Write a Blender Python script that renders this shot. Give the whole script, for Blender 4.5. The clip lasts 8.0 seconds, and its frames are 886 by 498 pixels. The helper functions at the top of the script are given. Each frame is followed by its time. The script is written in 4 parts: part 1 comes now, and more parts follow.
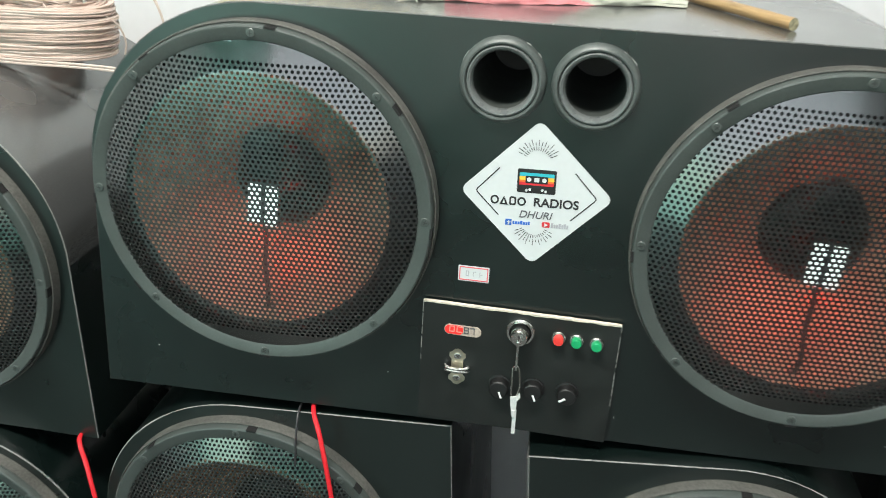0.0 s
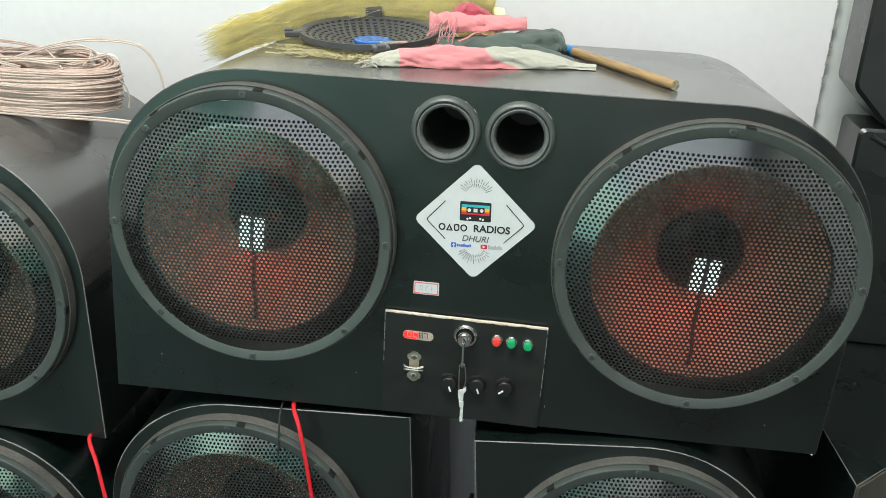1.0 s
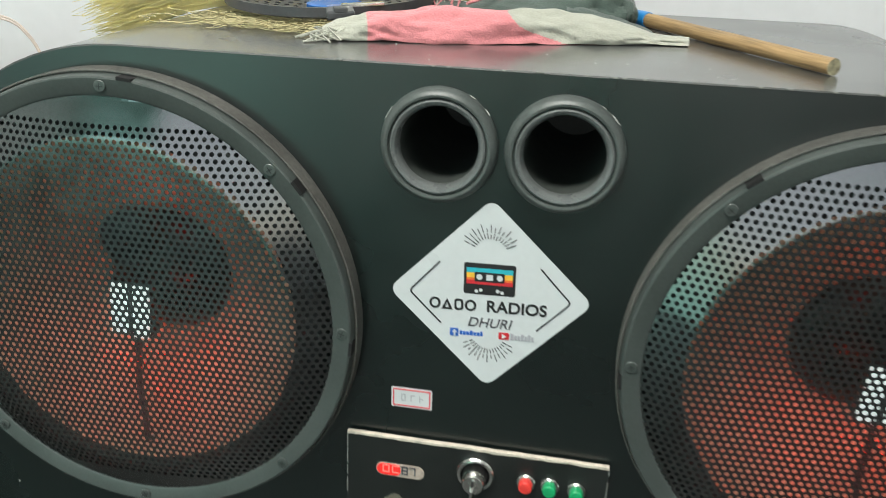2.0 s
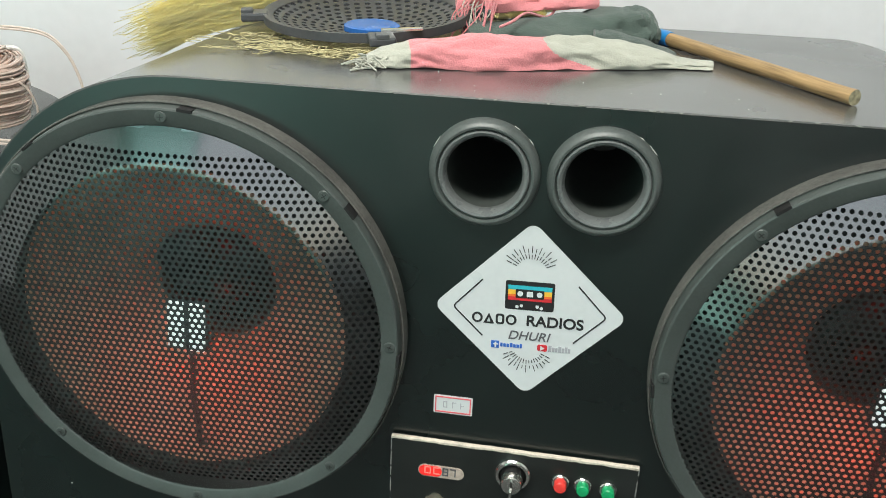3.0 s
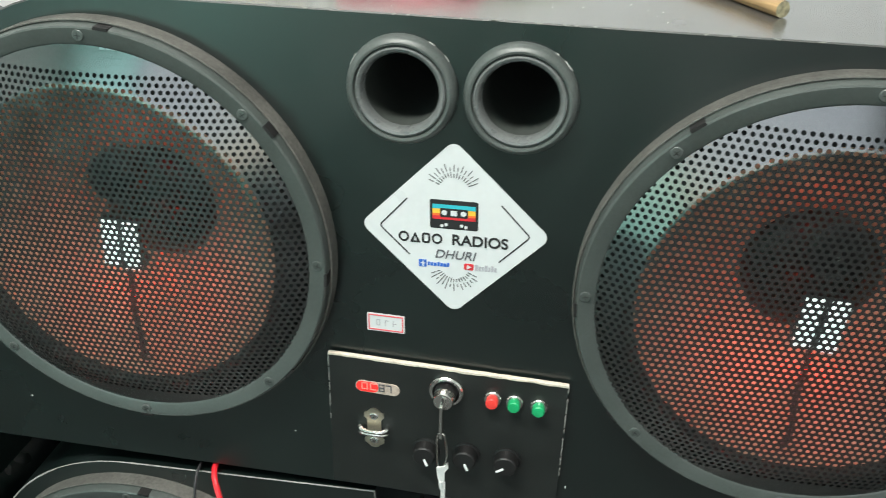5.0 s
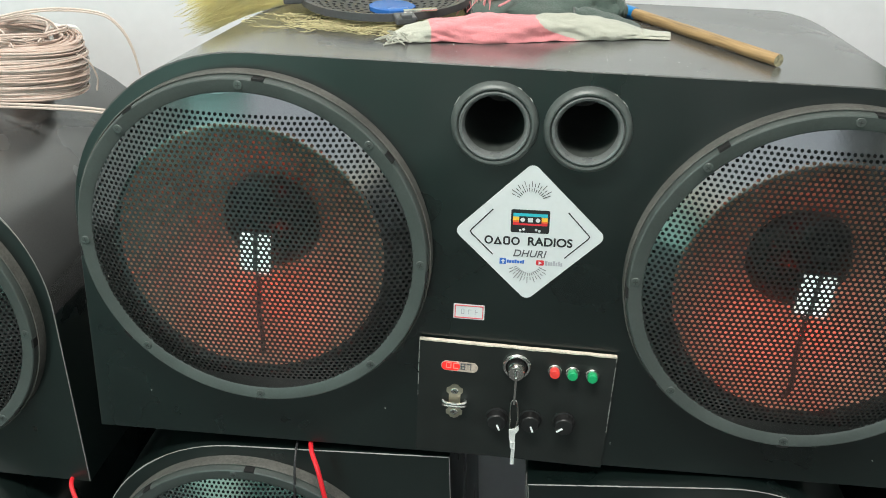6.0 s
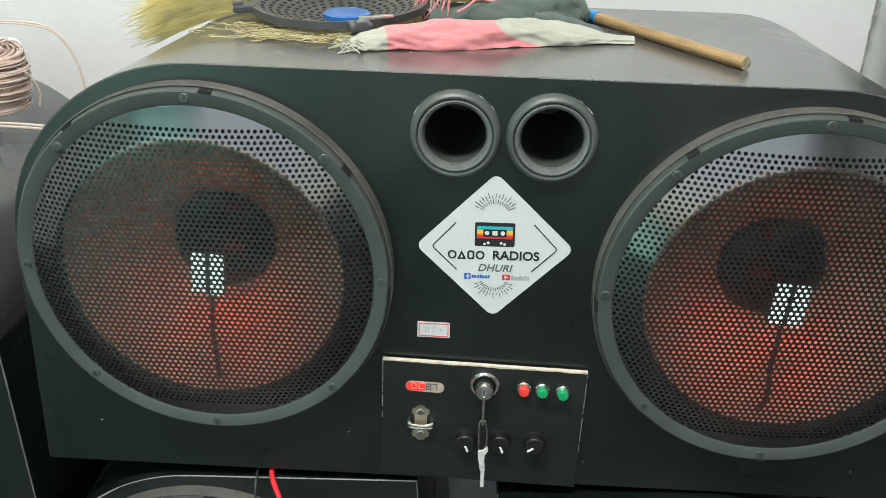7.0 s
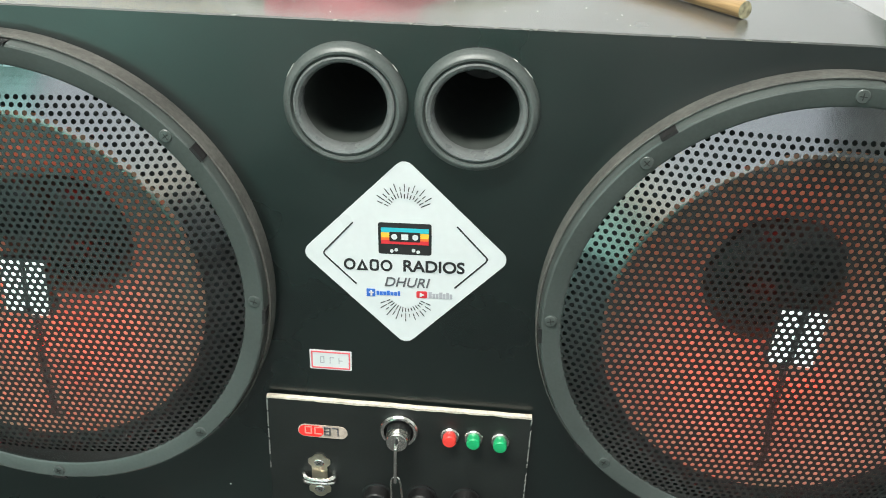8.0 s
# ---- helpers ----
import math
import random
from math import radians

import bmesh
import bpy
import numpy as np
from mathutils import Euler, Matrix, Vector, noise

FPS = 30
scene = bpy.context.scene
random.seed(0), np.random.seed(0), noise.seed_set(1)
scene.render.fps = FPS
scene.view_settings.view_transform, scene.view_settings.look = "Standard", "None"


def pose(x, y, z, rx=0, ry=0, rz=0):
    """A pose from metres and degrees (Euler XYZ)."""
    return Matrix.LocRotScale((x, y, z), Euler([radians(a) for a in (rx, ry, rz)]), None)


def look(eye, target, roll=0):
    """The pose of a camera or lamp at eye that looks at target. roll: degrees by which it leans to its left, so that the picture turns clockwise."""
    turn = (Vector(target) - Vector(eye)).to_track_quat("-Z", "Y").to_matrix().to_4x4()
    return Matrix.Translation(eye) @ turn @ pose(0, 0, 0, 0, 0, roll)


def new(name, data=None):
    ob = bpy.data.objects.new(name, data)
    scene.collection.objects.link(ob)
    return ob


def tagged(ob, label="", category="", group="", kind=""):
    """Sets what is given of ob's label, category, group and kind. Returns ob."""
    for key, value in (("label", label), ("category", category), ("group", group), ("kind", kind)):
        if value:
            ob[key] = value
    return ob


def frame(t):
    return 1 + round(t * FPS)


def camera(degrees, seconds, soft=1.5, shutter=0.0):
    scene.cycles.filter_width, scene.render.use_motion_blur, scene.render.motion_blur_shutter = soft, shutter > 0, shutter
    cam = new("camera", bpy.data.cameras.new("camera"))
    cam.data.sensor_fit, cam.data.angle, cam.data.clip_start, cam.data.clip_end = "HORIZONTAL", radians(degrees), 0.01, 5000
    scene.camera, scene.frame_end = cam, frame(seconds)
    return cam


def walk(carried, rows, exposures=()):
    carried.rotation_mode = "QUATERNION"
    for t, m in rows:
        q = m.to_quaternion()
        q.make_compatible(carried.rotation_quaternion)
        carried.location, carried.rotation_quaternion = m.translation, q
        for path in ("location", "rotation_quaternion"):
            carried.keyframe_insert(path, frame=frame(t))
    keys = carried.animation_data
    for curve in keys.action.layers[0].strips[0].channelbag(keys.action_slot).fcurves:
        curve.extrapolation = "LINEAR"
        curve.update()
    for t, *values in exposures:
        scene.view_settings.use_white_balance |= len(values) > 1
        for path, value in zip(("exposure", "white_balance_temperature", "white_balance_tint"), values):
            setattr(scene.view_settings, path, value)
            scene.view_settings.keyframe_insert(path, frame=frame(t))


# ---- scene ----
cam = camera(52.1, 8.0, soft=0.75, shutter=0.2)
PATH = [
    (0, (0.159, -0.762, 1.148), (-0.121, 1.033, 0.311), 2.7),
    (0.5, (0.198, -0.968, 1.216), (-0.048, 0.858, 0.437), 2.8),
    (1, (0.2, -0.934, 1.209), (-0.021, 0.902, 0.446), 2.8),
    (1.5, (0.204, -0.718, 1.157), (-0.046, 1.118, 0.405), 2.6),
    (2, (0.183, -0.545, 1.114), (-0.13, 1.279, 0.355), 1.9),
    (2.2, (0.158, -0.499, 1.114), (-0.178, 1.303, 0.314), 1.3),
    (3.3, (0.142, -0.678, 1.176), (-0.096, 1.129, 0.357), 2.3),
    (3.5, (0.197, -0.751, 1.182), (-0.035, 1.072, 0.393), 2.4),
    (4, (0.244, -0.766, 1.187), (0.032, 1.056, 0.39), 2.3),
    (4.5, (0.264, -0.637, 1.145), (-0.007, 1.165, 0.321), 1.9),
    (5, (0.221, -0.558, 1.158), (-0.108, 1.157, 0.182), 0.9),
    (5.2, (0.184, -0.568, 1.162), (-0.121, 1.143, 0.172), 1.2),
    (6.3, (0.112, -0.773, 1.214), (-0.027, 1.023, 0.345), 1.6),
    (6.5, (0.11, -0.764, 1.214), (-0.012, 1.033, 0.343), 1.5),
    (7, (0.119, -0.709, 1.196), (0.013, 1.088, 0.325), 1.5),
    (7.5, (0.152, -0.568, 1.15), (0.038, 1.207, 0.236), 1.6),
    (8, (0.179, -0.517, 1.134), (0.067, 1.252, 0.207), 1.9),
]
walk(cam, [(t, look(eye, target, roll)) for t, eye, target, roll in PATH],
     [(0.0, 0.30), (0.5, 0.0), (1.0, 0.0), (1.5, -0.05), (2.0, -0.15), (2.2, -0.15), (3.3, -0.1), (3.5, -0.1), (4.0, -0.1), (4.5, 0.03), (5.0, 0.24), (5.2, 0.24), (6.3, -0.05), (6.5, -0.05), (7.0, -0.05), (7.5, 0.15), (8.0, 0.32)])

# ---- world and light ----
world = bpy.data.worlds.new("world")
scene.world = world
world.use_nodes = True
wn = world.node_tree
sky = wn.nodes.new("ShaderNodeTexSky")
sky.sky_type, sky.sun_disc = "NISHITA", False
sky.sun_elevation, sky.sun_rotation = radians(48), radians(200)
wn.links.new(sky.outputs[0], wn.nodes["Background"].inputs[0])
wn.nodes["Background"].inputs[1].default_value = 0.12


def area_lamp(name, m, sx, sy, watts, colour):
    data = bpy.data.lights.new(name, "AREA")
    data.shape, data.size, data.size_y, data.energy, data.color = "RECTANGLE", sx, sy, watts, colour
    ob = new(name, data)
    ob.matrix_world = m
    return ob


# Two fill lamps added in unseen openings; the second tints the fronts' sheen green.
area_lamp("added_window_fill", look((0.10, -2.98, 1.62), (0.10, 0.0, 1.57)), 2.2, 1.7, 14, (1.0, 0.98, 0.92))
area_lamp("added_green_fill", look((-1.60, -2.98, 1.06), (-1.60, 0.0, 1.06)), 1.05, 2.05, 14, (0.48, 1.0, 0.86))
# Overhead key lamp, standing for an assumed tube out of view.
area_lamp("assumed_overhead_lamp", look((-0.25, -0.85, 2.70), (-0.25, -0.80, 0.0)), 1.3, 0.30, 70, (1.0, 0.99, 0.93))

# ---- materials ----


def mat(name, colour, rough=0.5, metal=0.0, vary=0.15, scale=30.0, fine=300.0, bump=0.05, coat=0.0, spec=0.5, sheen=0.0, stretch=None):
    m = bpy.data.materials.new(name)
    m.use_nodes = True
    nt, b = m.node_tree, m.node_tree.nodes["Principled BSDF"]
    b.inputs["Roughness"].default_value, b.inputs["Metallic"].default_value = rough, metal
    b.inputs["Coat Weight"].default_value, b.inputs["Specular IOR Level"].default_value = coat, spec
    b.inputs["Sheen Weight"].default_value, b.inputs["Coat Roughness"].default_value = sheen, max(rough, 0.1)
    co = nt.nodes.new("ShaderNodeTexCoord")
    big, small = nt.nodes.new("ShaderNodeTexNoise"), nt.nodes.new("ShaderNodeTexNoise")
    big.inputs["Scale"].default_value, small.inputs["Scale"].default_value = scale, fine
    big.inputs["Detail"].default_value, small.inputs["Detail"].default_value = 4, 2
    source = co.outputs["Object"]
    if stretch:
        mp = nt.nodes.new("ShaderNodeMapping")
        mp.inputs["Scale"].default_value = stretch
        nt.links.new(source, mp.inputs["Vector"])
        source = mp.outputs[0]
    for n in (big, small):
        nt.links.new(source, n.inputs["Vector"])
    add = nt.nodes.new("ShaderNodeMath")
    add.operation = "ADD"
    nt.links.new(big.outputs[0], add.inputs[0])
    nt.links.new(small.outputs[0], add.inputs[1])
    ramp = nt.nodes.new("ShaderNodeMapRange")
    ramp.inputs[1].default_value, ramp.inputs[2].default_value = 0.6, 1.4
    ramp.inputs[3].default_value, ramp.inputs[4].default_value = 1 - vary, 1 + vary
    nt.links.new(add.outputs[0], ramp.inputs[0])
    mul = nt.nodes.new("ShaderNodeVectorMath")
    mul.operation = "SCALE"
    mul.inputs[0].default_value = colour
    nt.links.new(ramp.outputs[0], mul.inputs["Scale"])
    nt.links.new(mul.outputs[0], b.inputs["Base Color"])
    rr = nt.nodes.new("ShaderNodeMapRange")
    rr.inputs[1].default_value, rr.inputs[2].default_value = 0.3, 0.7
    rr.inputs[3].default_value, rr.inputs[4].default_value = max(rough - 0.07, 0.02), min(rough + 0.07, 1)
    nt.links.new(big.outputs[0], rr.inputs[0])
    nt.links.new(rr.outputs[0], b.inputs["Roughness"])
    if bump:
        bp = nt.nodes.new("ShaderNodeBump")
        bp.inputs["Strength"].default_value, bp.inputs["Distance"].default_value = bump, 0.002
        nt.links.new(add.outputs[0], bp.inputs["Height"])
        nt.links.new(bp.outputs[0], b.inputs["Normal"])
    return m


def glow(name, colour, strength):
    m = bpy.data.materials.new(name)
    m.use_nodes = True
    b = m.node_tree.nodes["Principled BSDF"]
    b.inputs["Base Color"].default_value = (*colour, 1)
    b.inputs["Emission Color"].default_value, b.inputs["Emission Strength"].default_value = (*colour, 1), strength
    return m


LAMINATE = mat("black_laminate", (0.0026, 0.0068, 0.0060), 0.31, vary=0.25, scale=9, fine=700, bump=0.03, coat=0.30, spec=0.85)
# Same laminate made paler: the wall's sheen on tops and shoulders, in base colour.
LAMINATE_TOP_SHEEN = mat("black_laminate_top_sheen", (0.060, 0.061, 0.060), 0.25, vary=0.12, scale=6, fine=600, bump=0.01, spec=1.0, coat=0.4)
WORN_EDGE = mat("worn_edge", (0.20, 0.20, 0.185), 0.6, vary=0.5, scale=40, fine=400)
DARK_EDGE = mat("dark_edge", (0.045, 0.048, 0.046), 0.5, vary=0.4, scale=40, fine=400)
# Brownish reflection on the angled cabinet's front, painted as its base colour.
FRONT_REFLECTION = mat("front_reflection", (0.060, 0.052, 0.040), 0.6, vary=0.3, scale=12, fine=300)
# Grey for one cabinet's left side: the light falling on it, put into colour.
LIT_SIDE = mat("lit_side", (0.085, 0.085, 0.083), 0.55, vary=0.25, scale=10, fine=300)
INSIDE = mat("cabinet_inside", (0.02, 0.018, 0.016), 0.8)
RING = mat("ring_plastic", (0.060, 0.071, 0.066), 0.36, vary=0.15, scale=25, fine=500, bump=0.03)
RING_EDGE = mat("worn_ring_edge", (0.088, 0.087, 0.078), 0.5, vary=0.45, scale=35, fine=350, bump=0.15)
MESH = mat("grille_metal", (0.145, 0.152, 0.150), 0.16, 0.92, vary=0.15, scale=25, fine=600, bump=0.0)
CONE = mat("paper_cone", (0.66, 0.41, 0.28), 0.6, vary=0.15, scale=30, fine=250, bump=0.1)
SURROUND = mat("foam_surround", (0.02, 0.025, 0.025), 0.7)
CAP = mat("dust_cap", (0.012, 0.02, 0.018), 0.28)
PORT = mat("port_plastic", (0.12, 0.13, 0.127), 0.30, vary=0.2, scale=50, fine=600, bump=0.02)
PORT_RIM = mat("port_rim_plastic", (0.074, 0.086, 0.081), 0.40, vary=0.25, scale=50, fine=600, bump=0.02)
# Shade down the port tubes, put into a darker plastic colour.
PORT_SHADE = mat("port_shade", (0.042, 0.050, 0.045), 0.6)
SLOT_SHADE = mat("slot_shade", (0.006, 0.006, 0.006), 0.7)
STEEL = mat("bright_steel", (0.75, 0.74, 0.70), 0.22, 1.0, vary=0.1, scale=60, fine=800, bump=0.02)
BRIGHT_TIN = mat("bright_tin", (0.80, 0.80, 0.78), 0.45, 0.35, vary=0.2, scale=200, fine=900, bump=0.3)
NICKEL = mat("dull_nickel", (0.66, 0.60, 0.48), 0.38, 1.0, vary=0.15, scale=80, fine=700, bump=0.05)
BLACK = mat("black_plastic", (0.012, 0.012, 0.012), 0.35, vary=0.2)
KNOB = mat("knob_plastic", (0.006, 0.006, 0.006), 0.5, vary=0.2)
BLACK_INK = mat("black_ink", (0.015, 0.015, 0.016), 0.5, bump=0)
PANEL = mat("panel_paint", (0.012, 0.014, 0.013), 0.42, vary=0.25, scale=30, fine=600, bump=0.03)
PLY = mat("raw_plywood", (0.60, 0.53, 0.44), 0.75, vary=0.3, scale=90, fine=600, bump=0.2)
STICKER = mat("vinyl_white", (0.62, 0.645, 0.65), 0.32, vary=0.03, scale=15, fine=200, bump=0.0)
WHITE = mat("white_plastic", (0.85, 0.87, 0.86), 0.35, vary=0.04, bump=0.0)
RED_INK = mat("red_ink", (0.62, 0.03, 0.04), 0.45, bump=0)
PINK_INK = mat("pale_red_ink", (0.75, 0.12, 0.14), 0.5, bump=0)
BLUE_INK = mat("blue_ink", (0.03, 0.13, 0.50), 0.45, bump=0)
TEAL_INK = mat("teal_ink", (0.03, 0.42, 0.50), 0.45, bump=0)
YELLOW_INK = mat("yellow_ink", (0.85, 0.50, 0.05), 0.45, bump=0)
ORANGE_INK = mat("orange_ink", (0.80, 0.16, 0.03), 0.45, bump=0)
GREY_INK = mat("grey_ink", (0.10, 0.10, 0.11), 0.5, bump=0)
PEN_INK = mat("pen_ink", (0.38, 0.38, 0.41), 0.5, bump=0)
CHIP = mat("pale_chip", (0.55, 0.55, 0.52), 0.7, vary=0.2)
RED_BUTTON = mat("red_button", (0.75, 0.05, 0.04), 0.3, bump=0, coat=0.3)
GREEN_BUTTON = mat("green_button", (0.01, 0.33, 0.12), 0.3, bump=0, coat=0.3)
DISPLAY = mat("smoked_display", (0.46, 0.38, 0.32), 0.25, vary=0.2, scale=120)
DIGIT = glow("lit_digit", (1.0, 0.05, 0.04), 4.5)
LIT_WINDOW = glow("lit_window", (0.75, 0.03, 0.025), 0.35)
RED_LED = glow("red_led", (1.0, 0.02, 0.01), 95.0)
RED_SPOT = glow("red_spot_led", (1.0, 0.02, 0.01), 2.6)
# Glow added to the white strips so they stay bright behind the grille.
WHITE_GLOW = glow("white_strip_glow", (0.9, 1.0, 0.97), 0.75)
WALL = mat("white_wall_paint", (0.80, 0.80, 0.81), 0.75, vary=0.03, scale=3, fine=60, bump=0.12)
WALL_GREEN = mat("pale_green_wall_paint", (0.62, 0.66, 0.64), 0.7, vary=0.05, scale=5, fine=80, bump=0.12)
PLASTER = mat("bare_plaster", (0.34, 0.32, 0.29), 0.9, vary=0.35, scale=60, fine=300, bump=0.4)
CEILING = mat("ceiling_paint", (0.8, 0.8, 0.79), 0.8, vary=0.03, scale=3)
FLOOR = mat("floor_tile", (0.035, 0.034, 0.031), 0.45, vary=0.15, scale=6, fine=90)
# Colours of the unseen south walls, picked for the tint the cabinets reflect.
ROOM = mat("reflected_green_wall", (0.26, 0.66, 0.57), 0.75, vary=0.08, scale=2, fine=50)
ROOM_GREY = mat("reflected_grey_wall", (0.30, 0.33, 0.36), 0.75, vary=0.08, scale=2, fine=50)
BRISTLE = mat("broom_grass", (0.98, 0.90, 0.52), 0.85, vary=0.12, scale=60, fine=500, bump=0.1)
GRASS_ENDS = mat("loose_grass_ends", (0.50, 0.44, 0.24), 0.8, vary=0.3, scale=80)
BASKET = mat("black_basket_plastic", (0.060, 0.062, 0.066), 0.40, vary=0.2)
BLUE_PLASTIC = mat("blue_plastic", (0.025, 0.13, 0.42), 0.25, vary=0.1)
PINK_CLOTH = mat("pink_cloth", (0.66, 0.23, 0.245), 0.9, vary=0.18, scale=50, fine=900, bump=0.5, sheen=0.3)
ROSE_CLOTH = mat("rose_cloth", (0.42, 0.06, 0.09), 0.9, vary=0.2, scale=60, fine=900, bump=0.5, sheen=0.3)
CREAM_CLOTH = mat("cream_cloth", (0.41, 0.41, 0.345), 0.9, vary=0.15, scale=50, fine=900, bump=0.5, sheen=0.3)
GREEN_CLOTH = mat("dark_green_cloth", (0.06, 0.085, 0.072), 0.9, vary=0.2, scale=40, fine=900, bump=0.4, sheen=0.2)
WOOD = mat("bamboo_stick", (0.31, 0.20, 0.092), 0.5, vary=0.45, scale=160, fine=600, bump=0.15, stretch=(0.06, 1, 1))
WOOD_END = mat("cut_wood_end", (0.30, 0.27, 0.17), 0.8, vary=0.5, scale=300)
STICK_RIM = mat("dark_cut_rim", (0.12, 0.075, 0.035), 0.7, vary=0.4, scale=200)
BLUE_TAPE = mat("blue_tape", (0.02, 0.22, 0.55), 0.35, vary=0.15)
CABLE = mat("clear_speaker_cable", (0.55, 0.41, 0.345), 0.40, vary=0.15, scale=60, fine=200, bump=0.0, coat=0.3)
CABLE_PALE = mat("pale_speaker_cable", (0.58, 0.47, 0.41), 0.40, vary=0.15, scale=60, fine=200, bump=0.0, coat=0.3)
TIE = mat("clear_tie", (0.75, 0.75, 0.72), 0.3, bump=0)
RED_WIRE = mat("red_wire", (0.72, 0.02, 0.03), 0.35, vary=0.1, bump=0)
BLACK_WIRE = mat("black_wire", (0.03, 0.03, 0.032), 0.4, vary=0.1, bump=0)

# ---- building helpers ----


def finish(name, bm, materials, parent=None, label="", smooth=False):
    me = bpy.data.meshes.new(name)
    bm.normal_update()
    bm.to_mesh(me)
    bm.free()
    for m in materials if isinstance(materials, (list, tuple)) else [materials]:
        me.materials.append(m)
    if smooth:
        me.polygons.foreach_set("use_smooth", [True] * len(me.polygons))
        me.set_sharp_from_angle(angle=radians(35))
    ob = new(name, me)
    if parent:
        ob.parent = parent
    if label:
        tagged(ob, label)
    return ob


def part(name, bm, material, parent, label="", smooth=False):
    return finish(name, bm, material, parent, label, smooth)


def empty(name, m, label, category, group="", kind=""):
    ob = new(name)
    ob.empty_display_size = 0.05
    ob.matrix_world = m
    return tagged(ob, label, category, group, kind)


def box(bm, x0, x1, y0, y1, z0, z1, bevel=0.0, index=0, m=None):
    made = bmesh.ops.create_cube(bm, size=1.0)["verts"]
    mm = Matrix.Translation(((x0 + x1) / 2, (y0 + y1) / 2, (z0 + z1) / 2)) @ Matrix.Diagonal((x1 - x0, y1 - y0, z1 - z0, 1))
    bmesh.ops.transform(bm, matrix=(m @ mm) if m else mm, verts=made)
    faces = list({f for v in made for f in v.link_faces})
    for f in faces:
        f.material_index = index
    if bevel:
        edges = list({e for v in made for e in v.link_edges})
        for f in bmesh.ops.bevel(bm, geom=edges, offset=bevel, segments=2, affect="EDGES", profile=0.5)["faces"]:
            f.material_index = index
    return bm


def revolve(bm, profile, n=64, cx=0.0, cz=0.0, index=0, closed=False, m=None):
    """Turns (radius, y) pairs round an axis along y at (cx, cz)."""
    rings = []
    for r, y in profile:
        if r < 1e-6:
            rings.append([bm.verts.new((cx, y, cz))])
        else:
            rings.append([bm.verts.new((cx + r * math.cos(2 * math.pi * k / n), y, cz + r * math.sin(2 * math.pi * k / n))) for k in range(n)])
    pairs = list(zip(rings, rings[1:] + ([rings[0]] if closed else [])))
    if not closed:
        pairs = pairs[: len(rings) - 1]
    for a, b in pairs:
        for k in range(n):
            j = (k + 1) % n
            if len(a) == 1 and len(b) > 1:
                f = bm.faces.new((a[0], b[j], b[k]))
            elif len(b) == 1 and len(a) > 1:
                f = bm.faces.new((a[k], a[j], b[0]))
            else:
                f = bm.faces.new((a[k], a[j], b[j], b[k]))
            f.material_index = index
    if m:
        bmesh.ops.transform(bm, matrix=m, verts=[v for ring in rings for v in ring])
    return bm


def tube(bm, points, radius, n=8, index=0, taper=None):
    """A round strand along points; radius may be a function of 0..1."""
    pts = [Vector(p) for p in points]
    last, up = None, Vector((0.123, 0.31, 0.94))
    for i, p in enumerate(pts):
        d = (pts[min(i + 1, len(pts) - 1)] - pts[max(i - 1, 0)]).normalized()
        a = d.cross(up).normalized()
        b = a.cross(d)
        r = radius(i / (len(pts) - 1)) if callable(radius) else radius
        ring = [bm.verts.new(p + r * (math.cos(2 * math.pi * k / n) * a + math.sin(2 * math.pi * k / n) * b)) for k in range(n)]
        if last:
            for k in range(n):
                bm.faces.new((last[k], last[(k + 1) % n], ring[(k + 1) % n], ring[k])).material_index = index
        else:
            bm.faces.new(ring[::-1]).material_index = index
        last = ring
    bm.faces.new(last).material_index = index
    return bm


def curve_points(knots, steps=10):
    """A smooth line through the knots."""
    k = [Vector(p) for p in knots]
    k = [2 * k[0] - k[1], *k, 2 * k[-1] - k[-2]]
    out = []
    for a, b, c, d in zip(k, k[1:], k[2:], k[3:]):
        for s in range(steps):
            t = s / steps
            out.append(0.5 * (2 * b + (c - a) * t + (2 * a - 5 * b + 4 * c - d) * t * t + (3 * b - a - 3 * c + d) * t ** 3))
    return out + [k[-2]]


# ---- the shop room ----
FLOOR_Z, CEIL_Z, WALL_Y, SOUTH_Y, WEST_X, EAST_X = 0.0, 2.85, 0.52, -3.0, -2.4, 1.9
CRACK_X = 0.598


def slab(name, material, boxes, label, category, bevel=0.0):
    bm = bmesh.new()
    for b in boxes:
        box(bm, *b, bevel=bevel)
    return tagged(finish(name, bm, material), label, category, kind="structure")


slab("floor", FLOOR, [(WEST_X, EAST_X, SOUTH_Y, WALL_Y + 0.2, FLOOR_Z - 0.1, FLOOR_Z)], "greyish stone tile shop floor", "floor")
slab("ceiling", CEILING, [(WEST_X, EAST_X, SOUTH_Y, WALL_Y + 0.2, CEIL_Z, CEIL_Z + 0.1)], "plain white painted shop ceiling", "ceiling")
slab("wall_north", WALL, [(WEST_X, CRACK_X, WALL_Y, WALL_Y + 0.2, FLOOR_Z, CEIL_Z)], "white painted plaster wall behind the speakers", "wall")
slab("wall_recess", WALL_GREEN, [(CRACK_X, EAST_X, WALL_Y + 0.012, WALL_Y + 0.2, FLOOR_Z, CEIL_Z)], "pale greenish painted wall beyond a chipped corner", "wall")
slab("wall_east", WALL, [(EAST_X, EAST_X + 0.15, SOUTH_Y, WALL_Y + 0.2, FLOOR_Z, CEIL_Z)], "white painted side wall of the shop", "wall")
slab("wall_west", WALL, [(WEST_X - 0.15, WEST_X, SOUTH_Y, WALL_Y + 0.2, FLOOR_Z, CEIL_Z)], "white painted side wall of the shop", "wall")
